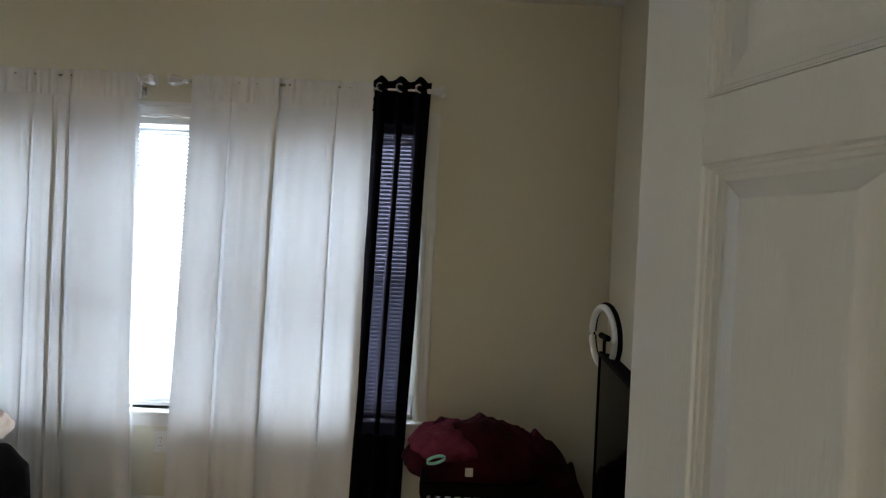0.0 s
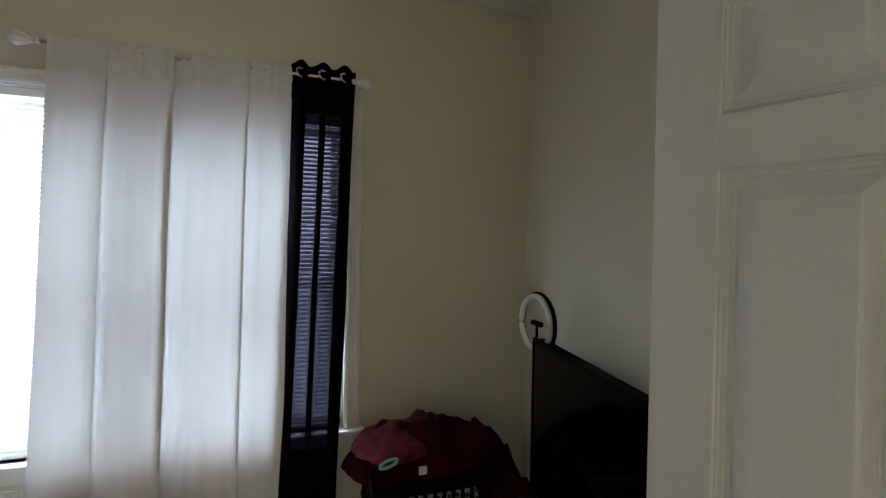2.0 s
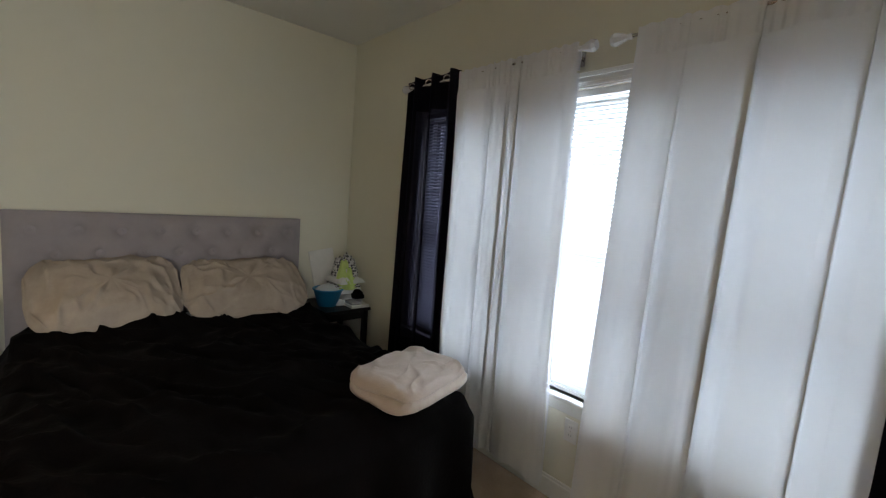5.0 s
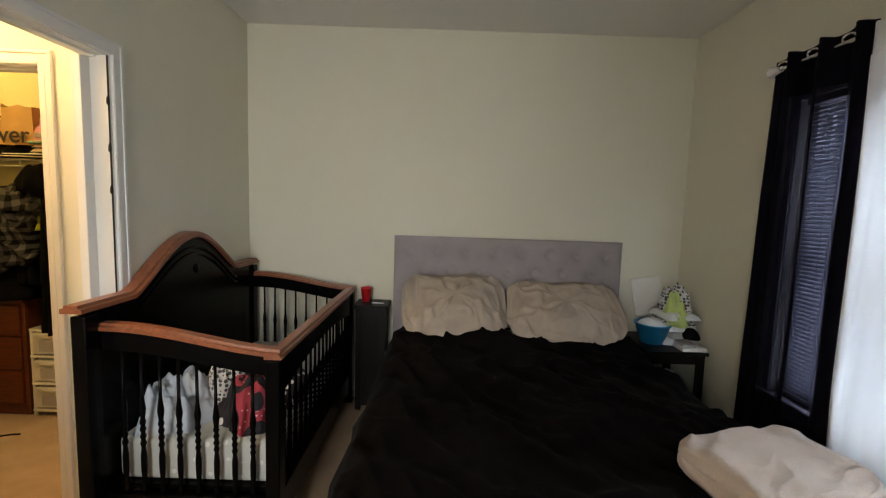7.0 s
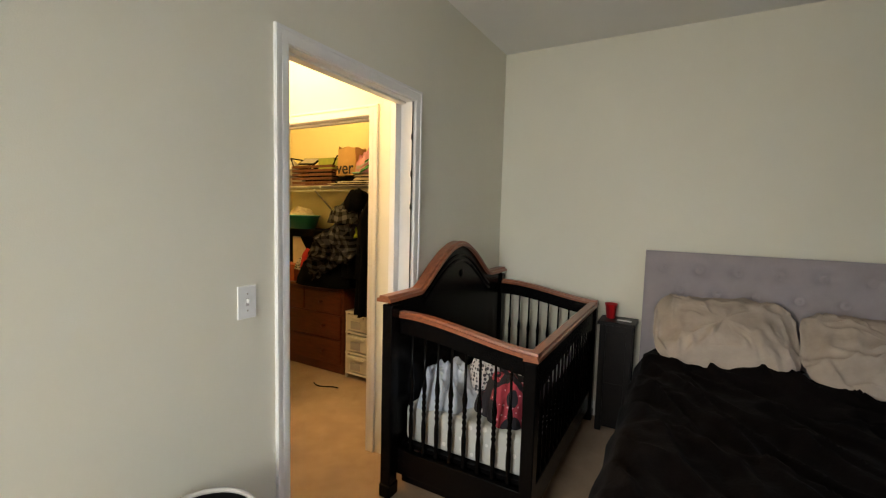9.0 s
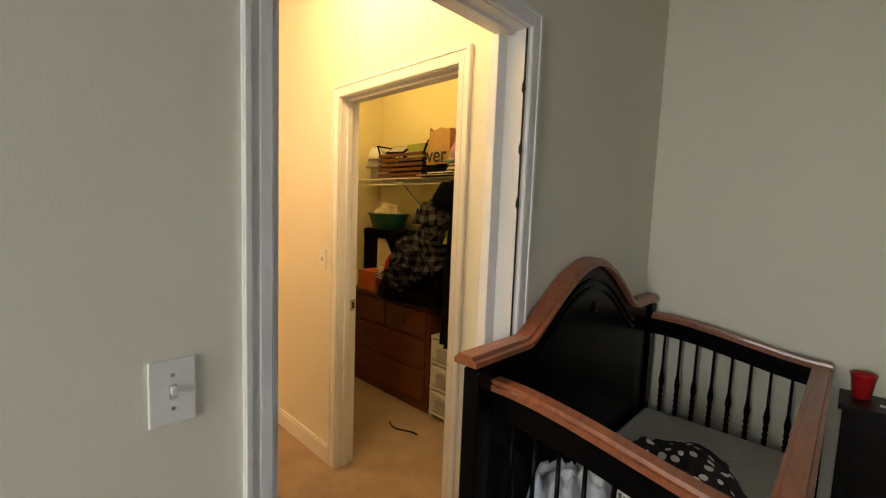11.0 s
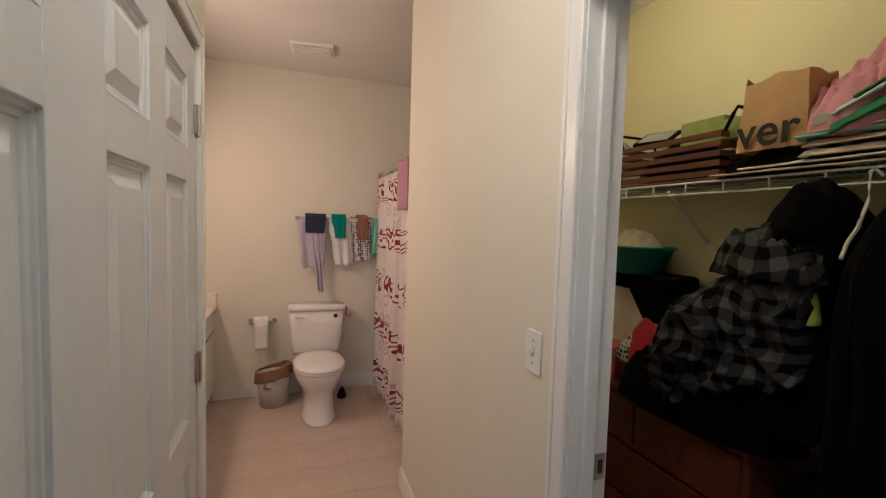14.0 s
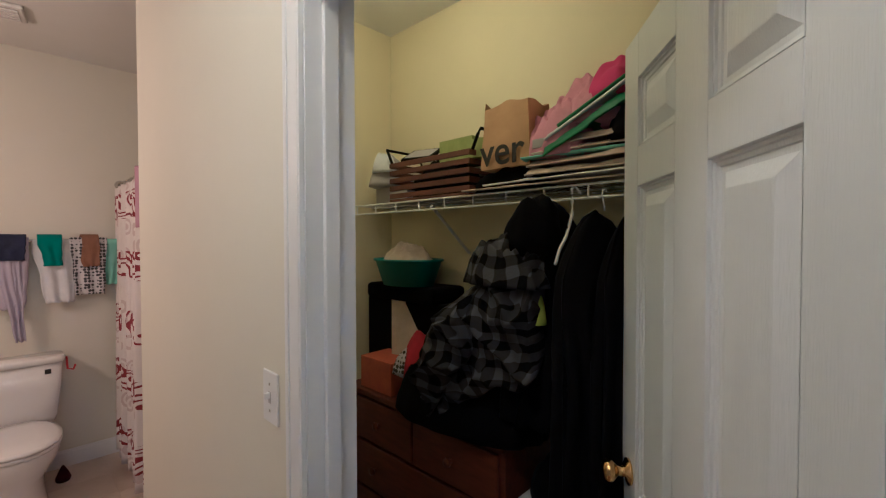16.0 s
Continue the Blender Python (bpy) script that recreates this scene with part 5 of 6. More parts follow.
con = thing("media_console", (4.44, -0.93, 0), "black low console under the television", "console")
part("body", B(4.22, 4.62, -1.62, -0.44, 0.05, 0.38, bev=0.006), M_DARKWOOD, con)
for x in (4.25, 4.56):
    for y in (-1.58, -0.50):
        part("foot", B(x, x + 0.04, y, y + 0.04, 0, 0.05), M_DARKWOOD, con)
tv = thing("television", (4.378, -1.0, 0.38), "large black flat television standing on the console", "television", rz=-7.6)
def tvb(*a, **k):
    return B(*a, **k)
part("screen", tvb(-0.012, -0.004, -0.58, 0.51, 0.075, 0.69), M_SCREEN, tv, "glossy black screen", world_space=False)
part("housing", tvb(-0.004, 0.04, -0.585, 0.515, 0.06, 0.703, bev=0.006), M_BLACKPLAST, tv, world_space=False)
bz = tvb(-0.016, -0.0005, -0.59, 0.52, 0.69, 0.708, bev=0.002)
for a in ((-0.59, 0.52, 0.055, 0.075), (-0.59, -0.58, 0.075, 0.69), (0.51, 0.52, 0.075, 0.69)):
    box(bz, -0.016, -0.0005, a[0], a[1], a[2], a[3])
part("bezel", bz, M_BLACKPLAST, tv, world_space=False)
for y in (-0.4, 0.33):
    part("foot", tvb(-0.10, 0.10, y, y + 0.03, 0.0, 0.065, bev=0.004), M_BLACKPLAST, tv, world_space=False)

rl = thing("ring_light", (4.50, -0.42, 0), "white ring light on a thin black stand", "ring light")
C = Vector((4.455, -0.475, 1.145))
AX = Vector((-1.0, -0.02, 0)).normalized()
SD = Vector((-AX.y, AX.x, 0))
def ringpts(r, n=40, off=0.0):
    return [C + AX * off + SD * r * math.cos(k * math.tau / n) + Vector((0, 0, r * math.sin(k * math.tau / n))) for k in range(n + 1)]
part("ring_tube", tube(bmesh.new(), ringpts(0.120, off=0.008), 0.013, 10), M_PLASTW, rl, "white diffuser ring", True)
part("ring_housing", tube(bmesh.new(), ringpts(0.131, off=-0.006), 0.010, 10), M_BLACKPLAST, rl, "black ring housing", True)
part("phone_clamp", tube(bmesh.new(), [C - SD * 0.035, C + SD * 0.035], 0.013, 8), M_BLACKPLAST, rl)
part("clamp_arm", rod(bmesh.new(), C, C + Vector((0, 0, -0.13)), 0.006), M_BLACKPLAST, rl)
part("pole", rod(bmesh.new(), C + Vector((0, 0, -0.13)) - AX * 0.01, (C.x, C.y, 0.25), 0.009), M_BLACKPLAST, rl)
for k in range(3):
    a = k * math.tau / 3 + 0.5
    part("leg", rod(bmesh.new(), (C.x, C.y, 0.30), (C.x + 0.12 * math.cos(a), C.y + 0.12 * math.sin(a) + 0.0, 0.006), 0.006), M_BLACKPLAST, rl)

# ---- bathroom ----
def vinyl_tile(x, y, me, s):
    t = new("tile", me) if me else part("tile", B(0.0008, s - 0.0008, 0.0008, s - 0.0008, -0.0029, 0.0, bev=0.0005, seg=1), M_VINYL, bath_floor, world_space=False)
    t.parent = bath_floor
    t.matrix_basis = Matrix.Translation((x, y, 0))
    return t.data


ceil_vent = thing("ceiling_vent", (1.74, -6.9, H), "white louvred ceiling air vent", "vent", rz=-8)
part("frame", B(-0.15, 0.15, -0.10, 0.10, -0.022, 0.0, bev=0.008), M_PLASTW, ceil_vent, world_space=False)
for k in range(5):
    part("slat", B(-0.125, 0.125, -0.065 + 0.03 * k, -0.053 + 0.03 * k, -0.030, -0.0225), M_PLASTW, ceil_vent, world_space=False)
# grey sheet above the slats: the openings' shade given as colour
part("slat_shade_sheet", B(-0.128, 0.128, -0.075, 0.078, -0.0235, -0.0221), M_GREYPLAST, ceil_vent, world_space=False)

TX, TY = 1.665, BATH_BACK
toi = thing("toilet", (TX, TY + 0.4, 0), "white porcelain two-piece toilet with closed lid", "toilet")


def oval(bm, rings, cx, cy, seg=32, sq=0.85, front=1.0):
    """Stacked rounded outlines: (half width, back y, front y, z)."""
    rr = []
    for hw, yb, yf, z in rings:
        c = []
        for k in range(seg):
            a = k * math.tau / seg
            ca, sa = math.cos(a), math.sin(a)
            x = math.copysign(abs(ca) ** sq, ca) * hw
            y = (yb + yf) / 2 + math.copysign(abs(sa) ** sq, sa) * (yf - yb) / 2
            c.append(bm.verts.new((cx + x, cy + y, z)))
        rr.append(c)
    for a, b in zip(rr, rr[1:]):
        for k in range(seg):
            bm.faces.new((a[k], a[(k + 1) % seg], b[(k + 1) % seg], b[k]))
    bm.faces.new(rr[0][::-1])
    bm.faces.new(rr[-1])
    return bm


part("bowl", oval(bmesh.new(), ((0.134, 0.16, 0.735, 0.0), (0.132, 0.16, 0.73, 0.02), (0.122, 0.17, 0.70, 0.05), (0.115, 0.17, 0.68, 0.15), (0.124, 0.16, 0.69, 0.22), (0.160, 0.10, 0.725, 0.275), (0.184, 0.06, 0.75, 0.325), (0.192, 0.05, 0.76, 0.37), (0.189, 0.05, 0.757, 0.385)), TX, TY, sq=0.9), M_PORCELAIN, toi, "", True)
part("seat", oval(bmesh.new(), ((0.187, 0.22, 0.76, 0.386), (0.193, 0.215, 0.765, 0.392), (0.193, 0.215, 0.765, 0.402), (0.187, 0.22, 0.76, 0.406)), TX, TY, sq=0.9), M_PORCELAIN, toi, "", True)
part("lid", oval(bmesh.new(), ((0.187, 0.21, 0.763, 0.408), (0.194, 0.205, 0.768, 0.414), (0.193, 0.205, 0.767, 0.424), (0.165, 0.225, 0.74, 0.431), (0.08, 0.30, 0.60, 0.434)), TX, TY, sq=0.9), M_PORCELAIN, toi, "", True)
part("tank", oval(bmesh.new(), ((0.185, 0.03, 0.185, 0.385), (0.195, 0.025, 0.195, 0.42), (0.215, 0.02, 0.20, 0.60), (0.225, 0.02, 0.205, 0.755)), TX, TY, sq=0.35), M_PORCELAIN, toi, "", True)
part("tank_lid", oval(bmesh.new(), ((0.228, 0.015, 0.21, 0.757), (0.236, 0.008, 0.218, 0.765), (0.236, 0.008, 0.218, 0.79), (0.228, 0.014, 0.21, 0.80)), TX, TY, sq=0.32), M_PORCELAIN, toi, "", True)
bm = rod(bmesh.new(), (TX + 0.165, TY + 0.20, 0.715), (TX + 0.165, TY + 0.225, 0.715), 0.012)
box(bm, TX + 0.09, TX + 0.17, TY + 0.222, TY + 0.232, 0.705, 0.722, bev=0.004)
part("flush_lever", bm, M_PORCELAIN, toi, "white flush lever")
part("tank_badge", B(TX - 0.165, TX - 0.135, TY + 0.203, TY + 0.2055, 0.695, 0.725), M_INK, toi, "small dark square badge")
part("bolt_cap", lathe(bmesh.new(), ((0.014, 0), (0.013, 0.012), (0.005, 0.018)), (TX + 0.108, TY + 0.40, 0.02), 12), M_PORCELAIN, toi)
hook = thing("red_hanger", (TX - 0.235, TY + 0.1, 0.72), "small red plastic hook on the tank edge", "hook")
part("hook_bar", tube(bmesh.new(), [(TX - 0.242, TY + 0.16, 0.78), (TX - 0.246, TY + 0.16, 0.70), (TX - 0.275, TY + 0.16, 0.69), (TX - 0.285, TY + 0.16, 0.72)], 0.006, 8), M_REDPLASTIC, hook)
solid("red_brush", lathe(bmesh.new(), ((0.035, 0), (0.04, 0.02), (0.025, 0.06), (0.01, 0.09), (0.004, 0.10)), (TX - 0.21, TY + 0.22, 0.0), 14), M_MAROON, "dark red toilet plunger behind the bowl", "plunger", smooth=True)

bn = thing("waste_bin", (2.0, TY + 0.22, 0), "grey plastic waste bin lined with a brown bag", "bin")
part("bin_body", lathe(bmesh.new(), ((0.105, 0), (0.135, 0.26), (0.130, 0.26), (0.10, 0.01)), (2.0, TY + 0.20, 0.0), 24), M_GREYPLAST, bn, "", True)
bm = bmesh.new()
sheet(bm, 40, 10, lambda u, v: Vector((2.0 + (0.142 + 0.012 * math.sin(u * 40) * v - 0.02 * (v < 0.05)) * math.cos(u * math.tau), TY + 0.20 + (0.142 + 0.01 * math.sin(u * 52) * v) * math.sin(u * math.tau), 0.315 - 0.095 * v + 0.035 * math.cos(u * math.tau - 2.6) + 0.012 * nz(u * 9, v, 2))), 0.003)
part("bin_bag", bm, M_BINBAG, bn, "crinkled brown plastic bag", True)
part("bag_inside", heap(bmesh.new(), (2.0, TY + 0.20, 0.17), 0.12, 0.12, 0.08, 3.0, 0.4, 16), M_BINBAG, bn, "", True)

tp = thing("toilet_paper_holder", (2.10, TY, 0.655), "nickel wall holder with a white paper roll", "paper holder")
for x in (2.005, 2.195):
    bm = B(x - 0.018, x + 0.018, TY, TY + 0.012, 0.637, 0.673, bev=0.003)
    box(bm, x - 0.009, x + 0.009, TY + 0.01, TY + 0.075, 0.646, 0.664, bev=0.003)
    part("post", bm, M_CHROME, tp)
part("spindle", rod(bmesh.new(), (2.01, TY + 0.067, 0.655), (2.19, TY + 0.067, 0.655), 0.008), M_CHROME, tp)
part("paper_roll", rod(bmesh.new(), (2.05, TY + 0.072, 0.648), (2.155, TY + 0.072, 0.648), 0.052, 28), M_PAPER, tp, "white toilet roll")
part("paper_tail", sheet(bmesh.new(), 6, 10, lambda u, v: Vector((2.052 + 0.10 * u, TY + 0.125 + 0.004 * math.sin(v * 5 + u), 0.655 - 0.22 * v)), 0.002), M_PAPER, tp, "hanging paper end", True)

BAR_Y, BAR_Z = TY + 0.07, 1.53
tb = thing("towel_bar", (1.45, BAR_Y, BAR_Z), "nickel towel bar hung with baby clothes", "towel bar")
part("rail", rod(bmesh.new(), (1.09, BAR_Y, BAR_Z), (1.83, BAR_Y, BAR_Z), 0.009, 12), M_CHROME, tb)
for x in (1.09, 1.83):
    part("post", B(x - 0.014, x + 0.014, TY, BAR_Y + 0.012, BAR_Z - 0.014, BAR_Z + 0.014, bev=0.003), M_CHROME, tb)


def hung(name, x0, x1, front, back, material, label, seed, lean=0.0, taper=1.0, lift=0.0):
    """Cloth folded over the bar, falling in front and behind."""
    total = front + back
    r = 0.013 + lift
    def f(u, v):
        s = v * total - back
        k = abs(s)
        if s < -0.02:
            y, z = BAR_Y - r, BAR_Z + s * 1.0
        elif s < 0.02:
            a = (s + 0.02) / 0.04 * math.pi
            y, z = BAR_Y - r * math.cos(a), BAR_Z + r * math.sin(a)
        else:
            y, z = BAR_Y + r + 0.010 * math.sin(u * 14 + seed) * min(1, k * 2.5) * (1 if lift < 0.02 else 0.3) + 0.006 * nz(u * 4, v * 4, seed), BAR_Z - s
        w = 1 - (1 - taper) * max(0, s) / front
        xm = (x0 + x1) / 2
        return Vector((xm + (x0 + (x1 - x0) * u - xm) * w + lean * max(0, s) + 0.012 * nz(v * 4, seed, u), y, z - 0.012 * abs(nz(u * 6, seed, 1)) * k * 4))
    return solid(name, sheet(bmesh.new(), 24, 26, f, 0.004), material, label, "clothes", "clothes on the towel bar", True)


hung("lavender_trousers", 1.60, 1.83, 0.42, 0.05, M_LAV, "lavender child's trousers drying on the bar", 1.0, -0.05, 0.75)
hung("lavender_scarf", 1.63, 1.76, 0.62, 0.04, M_LAV, "dangling lavender trouser leg on the bar", 2.3, -0.10, 0.35, 0.016)
hung("navy_sock", 1.60, 1.765, 0.12, 0.06, M_NAVY, "navy cloth over the towel bar", 3.0, 0, 0.95, 0.030)
hung("navy_cuff", 1.58, 1.70, 0.40, 0.03, M_LAV, "lavender trouser cuff on the bar", 5.0, 0.0, 0.6, 0.010)
hung("white_shirt", 1.38, 1.575, 0.40, 0.08, M_WHITECLOTH, "white child's shirt with coral trim on the bar", 4.1, -0.10, 0.75)
hung("teal_cloth", 1.43, 1.545, 0.16, 0.06, M_TEAL, "teal washcloth over the white shirt", 5.2, -0.08, 0.8, 0.030)
hung("print_outfit", 1.20, 1.39, 0.36, 0.08, M_PRINT, "grey patterned baby outfit on the bar", 6.3, -0.02, 0.8, 0.012)
hung("brown_cloth", 1.235, 1.335, 0.17, 0.06, M_BROWNCLOTH, "brown washcloth on the towel bar", 7.4, 0, 0.95, 0.032)
hung("mint_towel", 1.07, 1.25, 0.30, 0.07, M_MINT, "mint striped towel hanging on the bar", 8.5, 0.10, 0.55, 0.002)

tubt = thing("bathtub", (0.75, -6.7, 0), "white bathtub behind the shower curtain", "bathtub")
part("apron", B(1.02, 1.06, TY, WALL_END, 0, 0.38, bev=0.008), M_PORCELAIN, tubt)
part("basin_floor", B(0.3, 1.02, TY, WALL_END, 0.0, 0.08), M_PORCELAIN, tubt)
part("rim", box(B(0.98, 1.07, TY, WALL_END, 0.38, 0.41, bev=0.01), 0.3, 0.36, TY, WALL_END, 0.38, 0.41, bev=0.01), M_PORCELAIN, tubt)
sr = thing("shower_rod", (1.10, -6.7, 1.92), "nickel shower curtain rod between the bathroom walls", "shower rod")
part("rail", rod(bmesh.new(), (1.10, TY, 1.93), (1.10, WALL_END, 1.93), 0.012, 12), M_CHROME, sr)
part("flange", rod(bmesh.new(), (1.10, TY, 1.93), (1.10, TY + 0.03, 1.93), 0.035, 18, 0.02), M_CHROME, sr)
sc = thing("shower_curtain", (1.11, -6.6, 0.05), "white shower curtain printed with dark red medallions", "shower curtain")
part("cloth", curtain_sheet(bmesh.new(), TY + 0.06, WALL_END - 0.12, 1.13, 0.05, 1.90, 9, 0.035, 1.7, (150, 30), 0.0, "y"), M_SHOWER, sc, "", True)
for k in range(12):
    y = TY + 0.10 + 0.11 * k
    part("ring", tube(bmesh.new(), [(1.10 + 0.022 * math.cos(t), y, 1.915 + 0.03 * math.sin(t)) for t in [j * math.tau / 12 for j in range(13)]], 0.002, 5), M_CHROME, sc)
solid("mauve_towel", sheet(bmesh.new(), 10, 24, lambda u, v: Vector((1.10 + (0.04 if v > 0.3 else -0.04 + 0.08 * v / 0.3) + 0.025 + 0.01 * math.sin(u * 9), -6.60 + 0.28 * u, 1.955 - abs(v - 0.3) * 0.5 + 0.01 * nz(u * 4, v, 3))), 0.008), M_MAUVE, "mauve towel slung over the shower rod", "towel", smooth=True)

VX = 2.45
van = thing("vanity_cabinet", (2.72, -6.6, 0), "white bathroom vanity cabinet with drawers", "vanity")
VY0, VY1 = TY + 0.002, -5.60
part("carcass", B(VX + 0.03, BATH_E, VY0, VY1, 0.09, 0.76), M_TRIM, van)
part("toe_kick", B(VX + 0.09, BATH_E, VY0, VY1, 0.0, 0.09), M_TRIM, van)
y = VY0 + 0.02
for w in (0.42, 0.46, 0.46, 0.42):
    dr = part("drawer_front", B(VX + 0.012, VX + 0.03, y, y + w, 0.60, 0.745, bev=0.004), M_TRIM, van)
    part("pull_groove", B(VX + 0.010, VX + 0.0125, y + 0.05, y + w - 0.05, 0.590, 0.598), M_DARKHOLE, dr)
    part("cabinet_door", B(VX + 0.012, VX + 0.03, y, y + w, 0.11, 0.585, bev=0.004), M_TRIM, van)
    y += w + 0.012
ct = thing("countertop", (2.72, -6.6, 0.76), "cream cultured marble vanity top with backsplash", "countertop")
part("slab", B(VX - 0.01, BATH_E, VY0, VY1 + 0.01, 0.76, 0.80, bev=0.008), M_COUNTER, ct)
part("backsplash", B(VX - 0.005, BATH_E, VY0, VY0 + 0.02, 0.80, 0.895, bev=0.004), M_COUNTER, ct)
for nm, x, yy in (("ceiling_light", 1.85, -4.05), ("ceiling_light", 0.8, -4.9)):
    cl = thing(nm, (x, yy, H), "small round ceiling light", "ceiling light", "ceiling lights")
    part("base", lathe(bmesh.new(), ((0.05, -0.03), (0.06, 0.0)), (x, yy, H), 20), M_PLASTW, cl)

# ---- closet ----
SZ, SX0, SX1, SY0, SY1 = 1.715, 0.045, 0.345, -5.675, -3.42
sh = thing("wire_shelf", (0.2, -4.6, SZ), "white wire closet shelf with a hanging rail", "shelf")
for x, z in ((SX0 + 0.01, SZ), (0.19, SZ), (SX1, SZ), (SX1, SZ - 0.045)):
    part("long_wire", rod(bmesh.new(), (x, SY0, z), (x, SY1, z), 0.0045 if x == SX1 else 0.003, 8), M_PLASTW, sh)
cw = None
for k in range(88):
    y = SY0 + 0.02 + 0.0253 * k
    if cw is None:
        s = part("cross_wire", rod(bmesh.new(), (SX0, 0, SZ + 0.004), (SX1, 0, SZ + 0.004), 0.0018, 6), M_PLASTW, sh, world_space=False)
        cw = s.data
    else:
        s = new("cross_wire", cw)
        s.parent = sh
    s.matrix_basis = sh.matrix_basis.inverted() @ Matrix.Translation((0, y, 0))
for k in range(14):
    y = SY0 + 0.08 + 0.165 * k
    part("drop_wire", rod(bmesh.new(), (SX1, y, SZ - 0.045), (SX1, y, SZ), 0.004, 6), M_PLASTW, sh)
for y in (-5.02, -4.50, -3.9):
    part("brace", rod(bmesh.new(), (SX0, y - 0.03, SZ - 0.25), (SX1 - 0.004, y, SZ - 0.03), 0.008, 8), M_PLASTW, sh)

ds = thing("dresser", (0.26, -4.88, 0), "red-brown wooden dresser with three rows of drawers", "dresser")
DX, DY0, DY1, DZ = 0.47, -5.50, -4.53, 0.80
part("carcass", B(0.05, DX - 0.018, DY0, DY1, 0.07, DZ - 0.025), M_DRESSER, ds)
part("top", B(0.045, DX + 0.012, DY0 - 0.012, DY1 + 0.012, DZ - 0.025, DZ, bev=0.005), M_DRESSER, ds)
part("plinth", B(0.06, DX - 0.03, DY0 + 0.01, DY1 - 0.01, 0.0, 0.07), M_DRESSER, ds)
for r, (z0, z1) in enumerate(((0.09, 0.31), (0.325, 0.54), (0.555, 0.755))):
    n = 1 if r < 2 else 2
    for k in range(n):
        ya = DY0 + 0.02 + (DY1 - DY0 - 0.04) * k / n + 0.005
        yb = DY0 + 0.02 + (DY1 - DY0 - 0.04) * (k + 1) / n - 0.005
        d = part("drawer", B(DX - 0.018, DX, ya, yb, z0, z1, bev=0.005), M_DRESSER, ds)
        for yy in ((ya + 0.2, yb - 0.2) if n == 1 else ((ya + yb) / 2,)):
            part("knob", lathe(bmesh.new(), ((0.010, 0), (0.009, 0.012), (0.019, 0.02), (0.019, 0.028), (0.008, 0.032)), seg=14, m=Matrix.Translation((DX, yy, (z0 + z1) / 2)) @ Matrix.Rotation(math.pi / 2, 4, "Y")), M_DRESSER, d, "turned wooden knob")

ca = thing("drawer_cart", (0.34, -4.36, 0), "cream plastic three-drawer storage cart", "drawer cart")
QX0, QX1, QY0, QY1 = 0.10, 0.47, -4.50, -4.20
for z in (0.05, 0.235, 0.42, 0.60):
    part("frame_shelf", B(QX0, QX1, QY0, QY1, z - 0.012, z + 0.006, bev=0.005), M_FRAMEPL, ca)
for x in (QX0 + 0.01, QX1 - 0.025):
    for y in (QY0, QY1 - 0.018):
        part("frame_post", B(x, x + 0.018, y, y + 0.018, 0.0, 0.60, bev=0.003), M_FRAMEPL, ca)
for z in (0.065, 0.25, 0.435):
    d = part("drawer", B(QX0 + 0.03, QX1 + 0.004, QY0 + 0.024, QY1 - 0.024, z, z + 0.145, bev=0.01), M_CLEARPL, ca, "cloudy plastic drawer")
    part("pull", B(QX1 + 0.003, QX1 + 0.02, QY0 + 0.08, QY1 - 0.08, z + 0.115, z + 0.135, bev=0.004), M_FRAMEPL, d)
    part("contents", B(QX1 + 0.002, QX1 + 0.0055, QY0 + 0.07, QY1 - 0.12, z + 0.02, z + 0.09), M_GREYCARD, d, "dark contents behind the front")
solid("black_shoes_bag", heap(bmesh.new(), (0.30, -4.35, 0.607), 0.15, 0.14, 0.16, 2.5, 0.3, 24, 0, 0.6, 8), M_BLACKCLOTH, "black bag on the drawer cart", "bag", smooth=True)
solid("floor_cable", tube(bmesh.new(), [(0.72 + 0.03 * math.sin(k), -4.62 + 0.05 * k, 0.006) for k in range(6)], 0.005, 6), M_BLACKPLAST, "dark cable lying on the carpet", "cable")

# clothes hanging on the rail
def garment(name, y, x, w, ztop, zbot, thick, material, label, seed, flare=0.15, hang=True):
    """A coat-like body hung from the rail, wide along x, thick along y, with folds."""
    g = thing(name, (x, y, zbot), label, "clothes", "clothes on the closet rail")
    def f(u, v):
        a = u * math.tau
        z = ztop + (zbot - ztop) * v
        sh_ = min(1.0, (v * 4.5) ** 0.5 + 0.04)
        ww = w / 2 * sh_ * (1 + flare * v) * (1 + 0.10 * nz(math.cos(a) * 2, v * 3, seed))
        tt = thick / 2 * min(1, (v * 6) ** 0.5 + 0.05) * (1 + 0.3 * fract(math.cos(a) * 1.5, math.sin(a) * 1.5 + v * 2, seed, 1.5))
        fold = 0.020 * math.sin(a * 9 + 4 * nz(v * 3, seed, 0)) * min(1, v * 2)
        return Vector((x + (ww + fold) * math.cos(a), y + (tt + fold) * math.sin(a), z + 0.02 * nz(a, v * 4, seed)))
    bm = sheet(bmesh.new(), 60, 40, f)
    bmesh.ops.remove_doubles(bm, verts=bm.verts, dist=1e-5)
    bmesh.ops.holes_fill(bm, edges=[e for e in bm.edges if e.is_boundary], sides=0)
    part("body", bm, material, g, "", True)
    if hang:
        h = bmesh.new()
        tube(h, [(SX1 - 0.02 + 0.0, y, SZ - 0.02)] + [(SX1 + 0.02 * math.cos(t) , y, SZ - 0.04 + 0.02 * math.sin(t)) for t in (2.4, 1.6, 0.8, 0, -0.8)] + [(SX1, y, SZ - 0.09), (SX1, y, ztop + 0.02)], 0.003, 6)
        part("hanger", h, M_PLASTW, g, "white plastic hanger hook")
    return g


plaid = thing("plaid_coat", (0.45, -4.58, 0.84), "grey and black checked fleece bunched over the hanging coats", "clothes", "clothes on the closet rail")


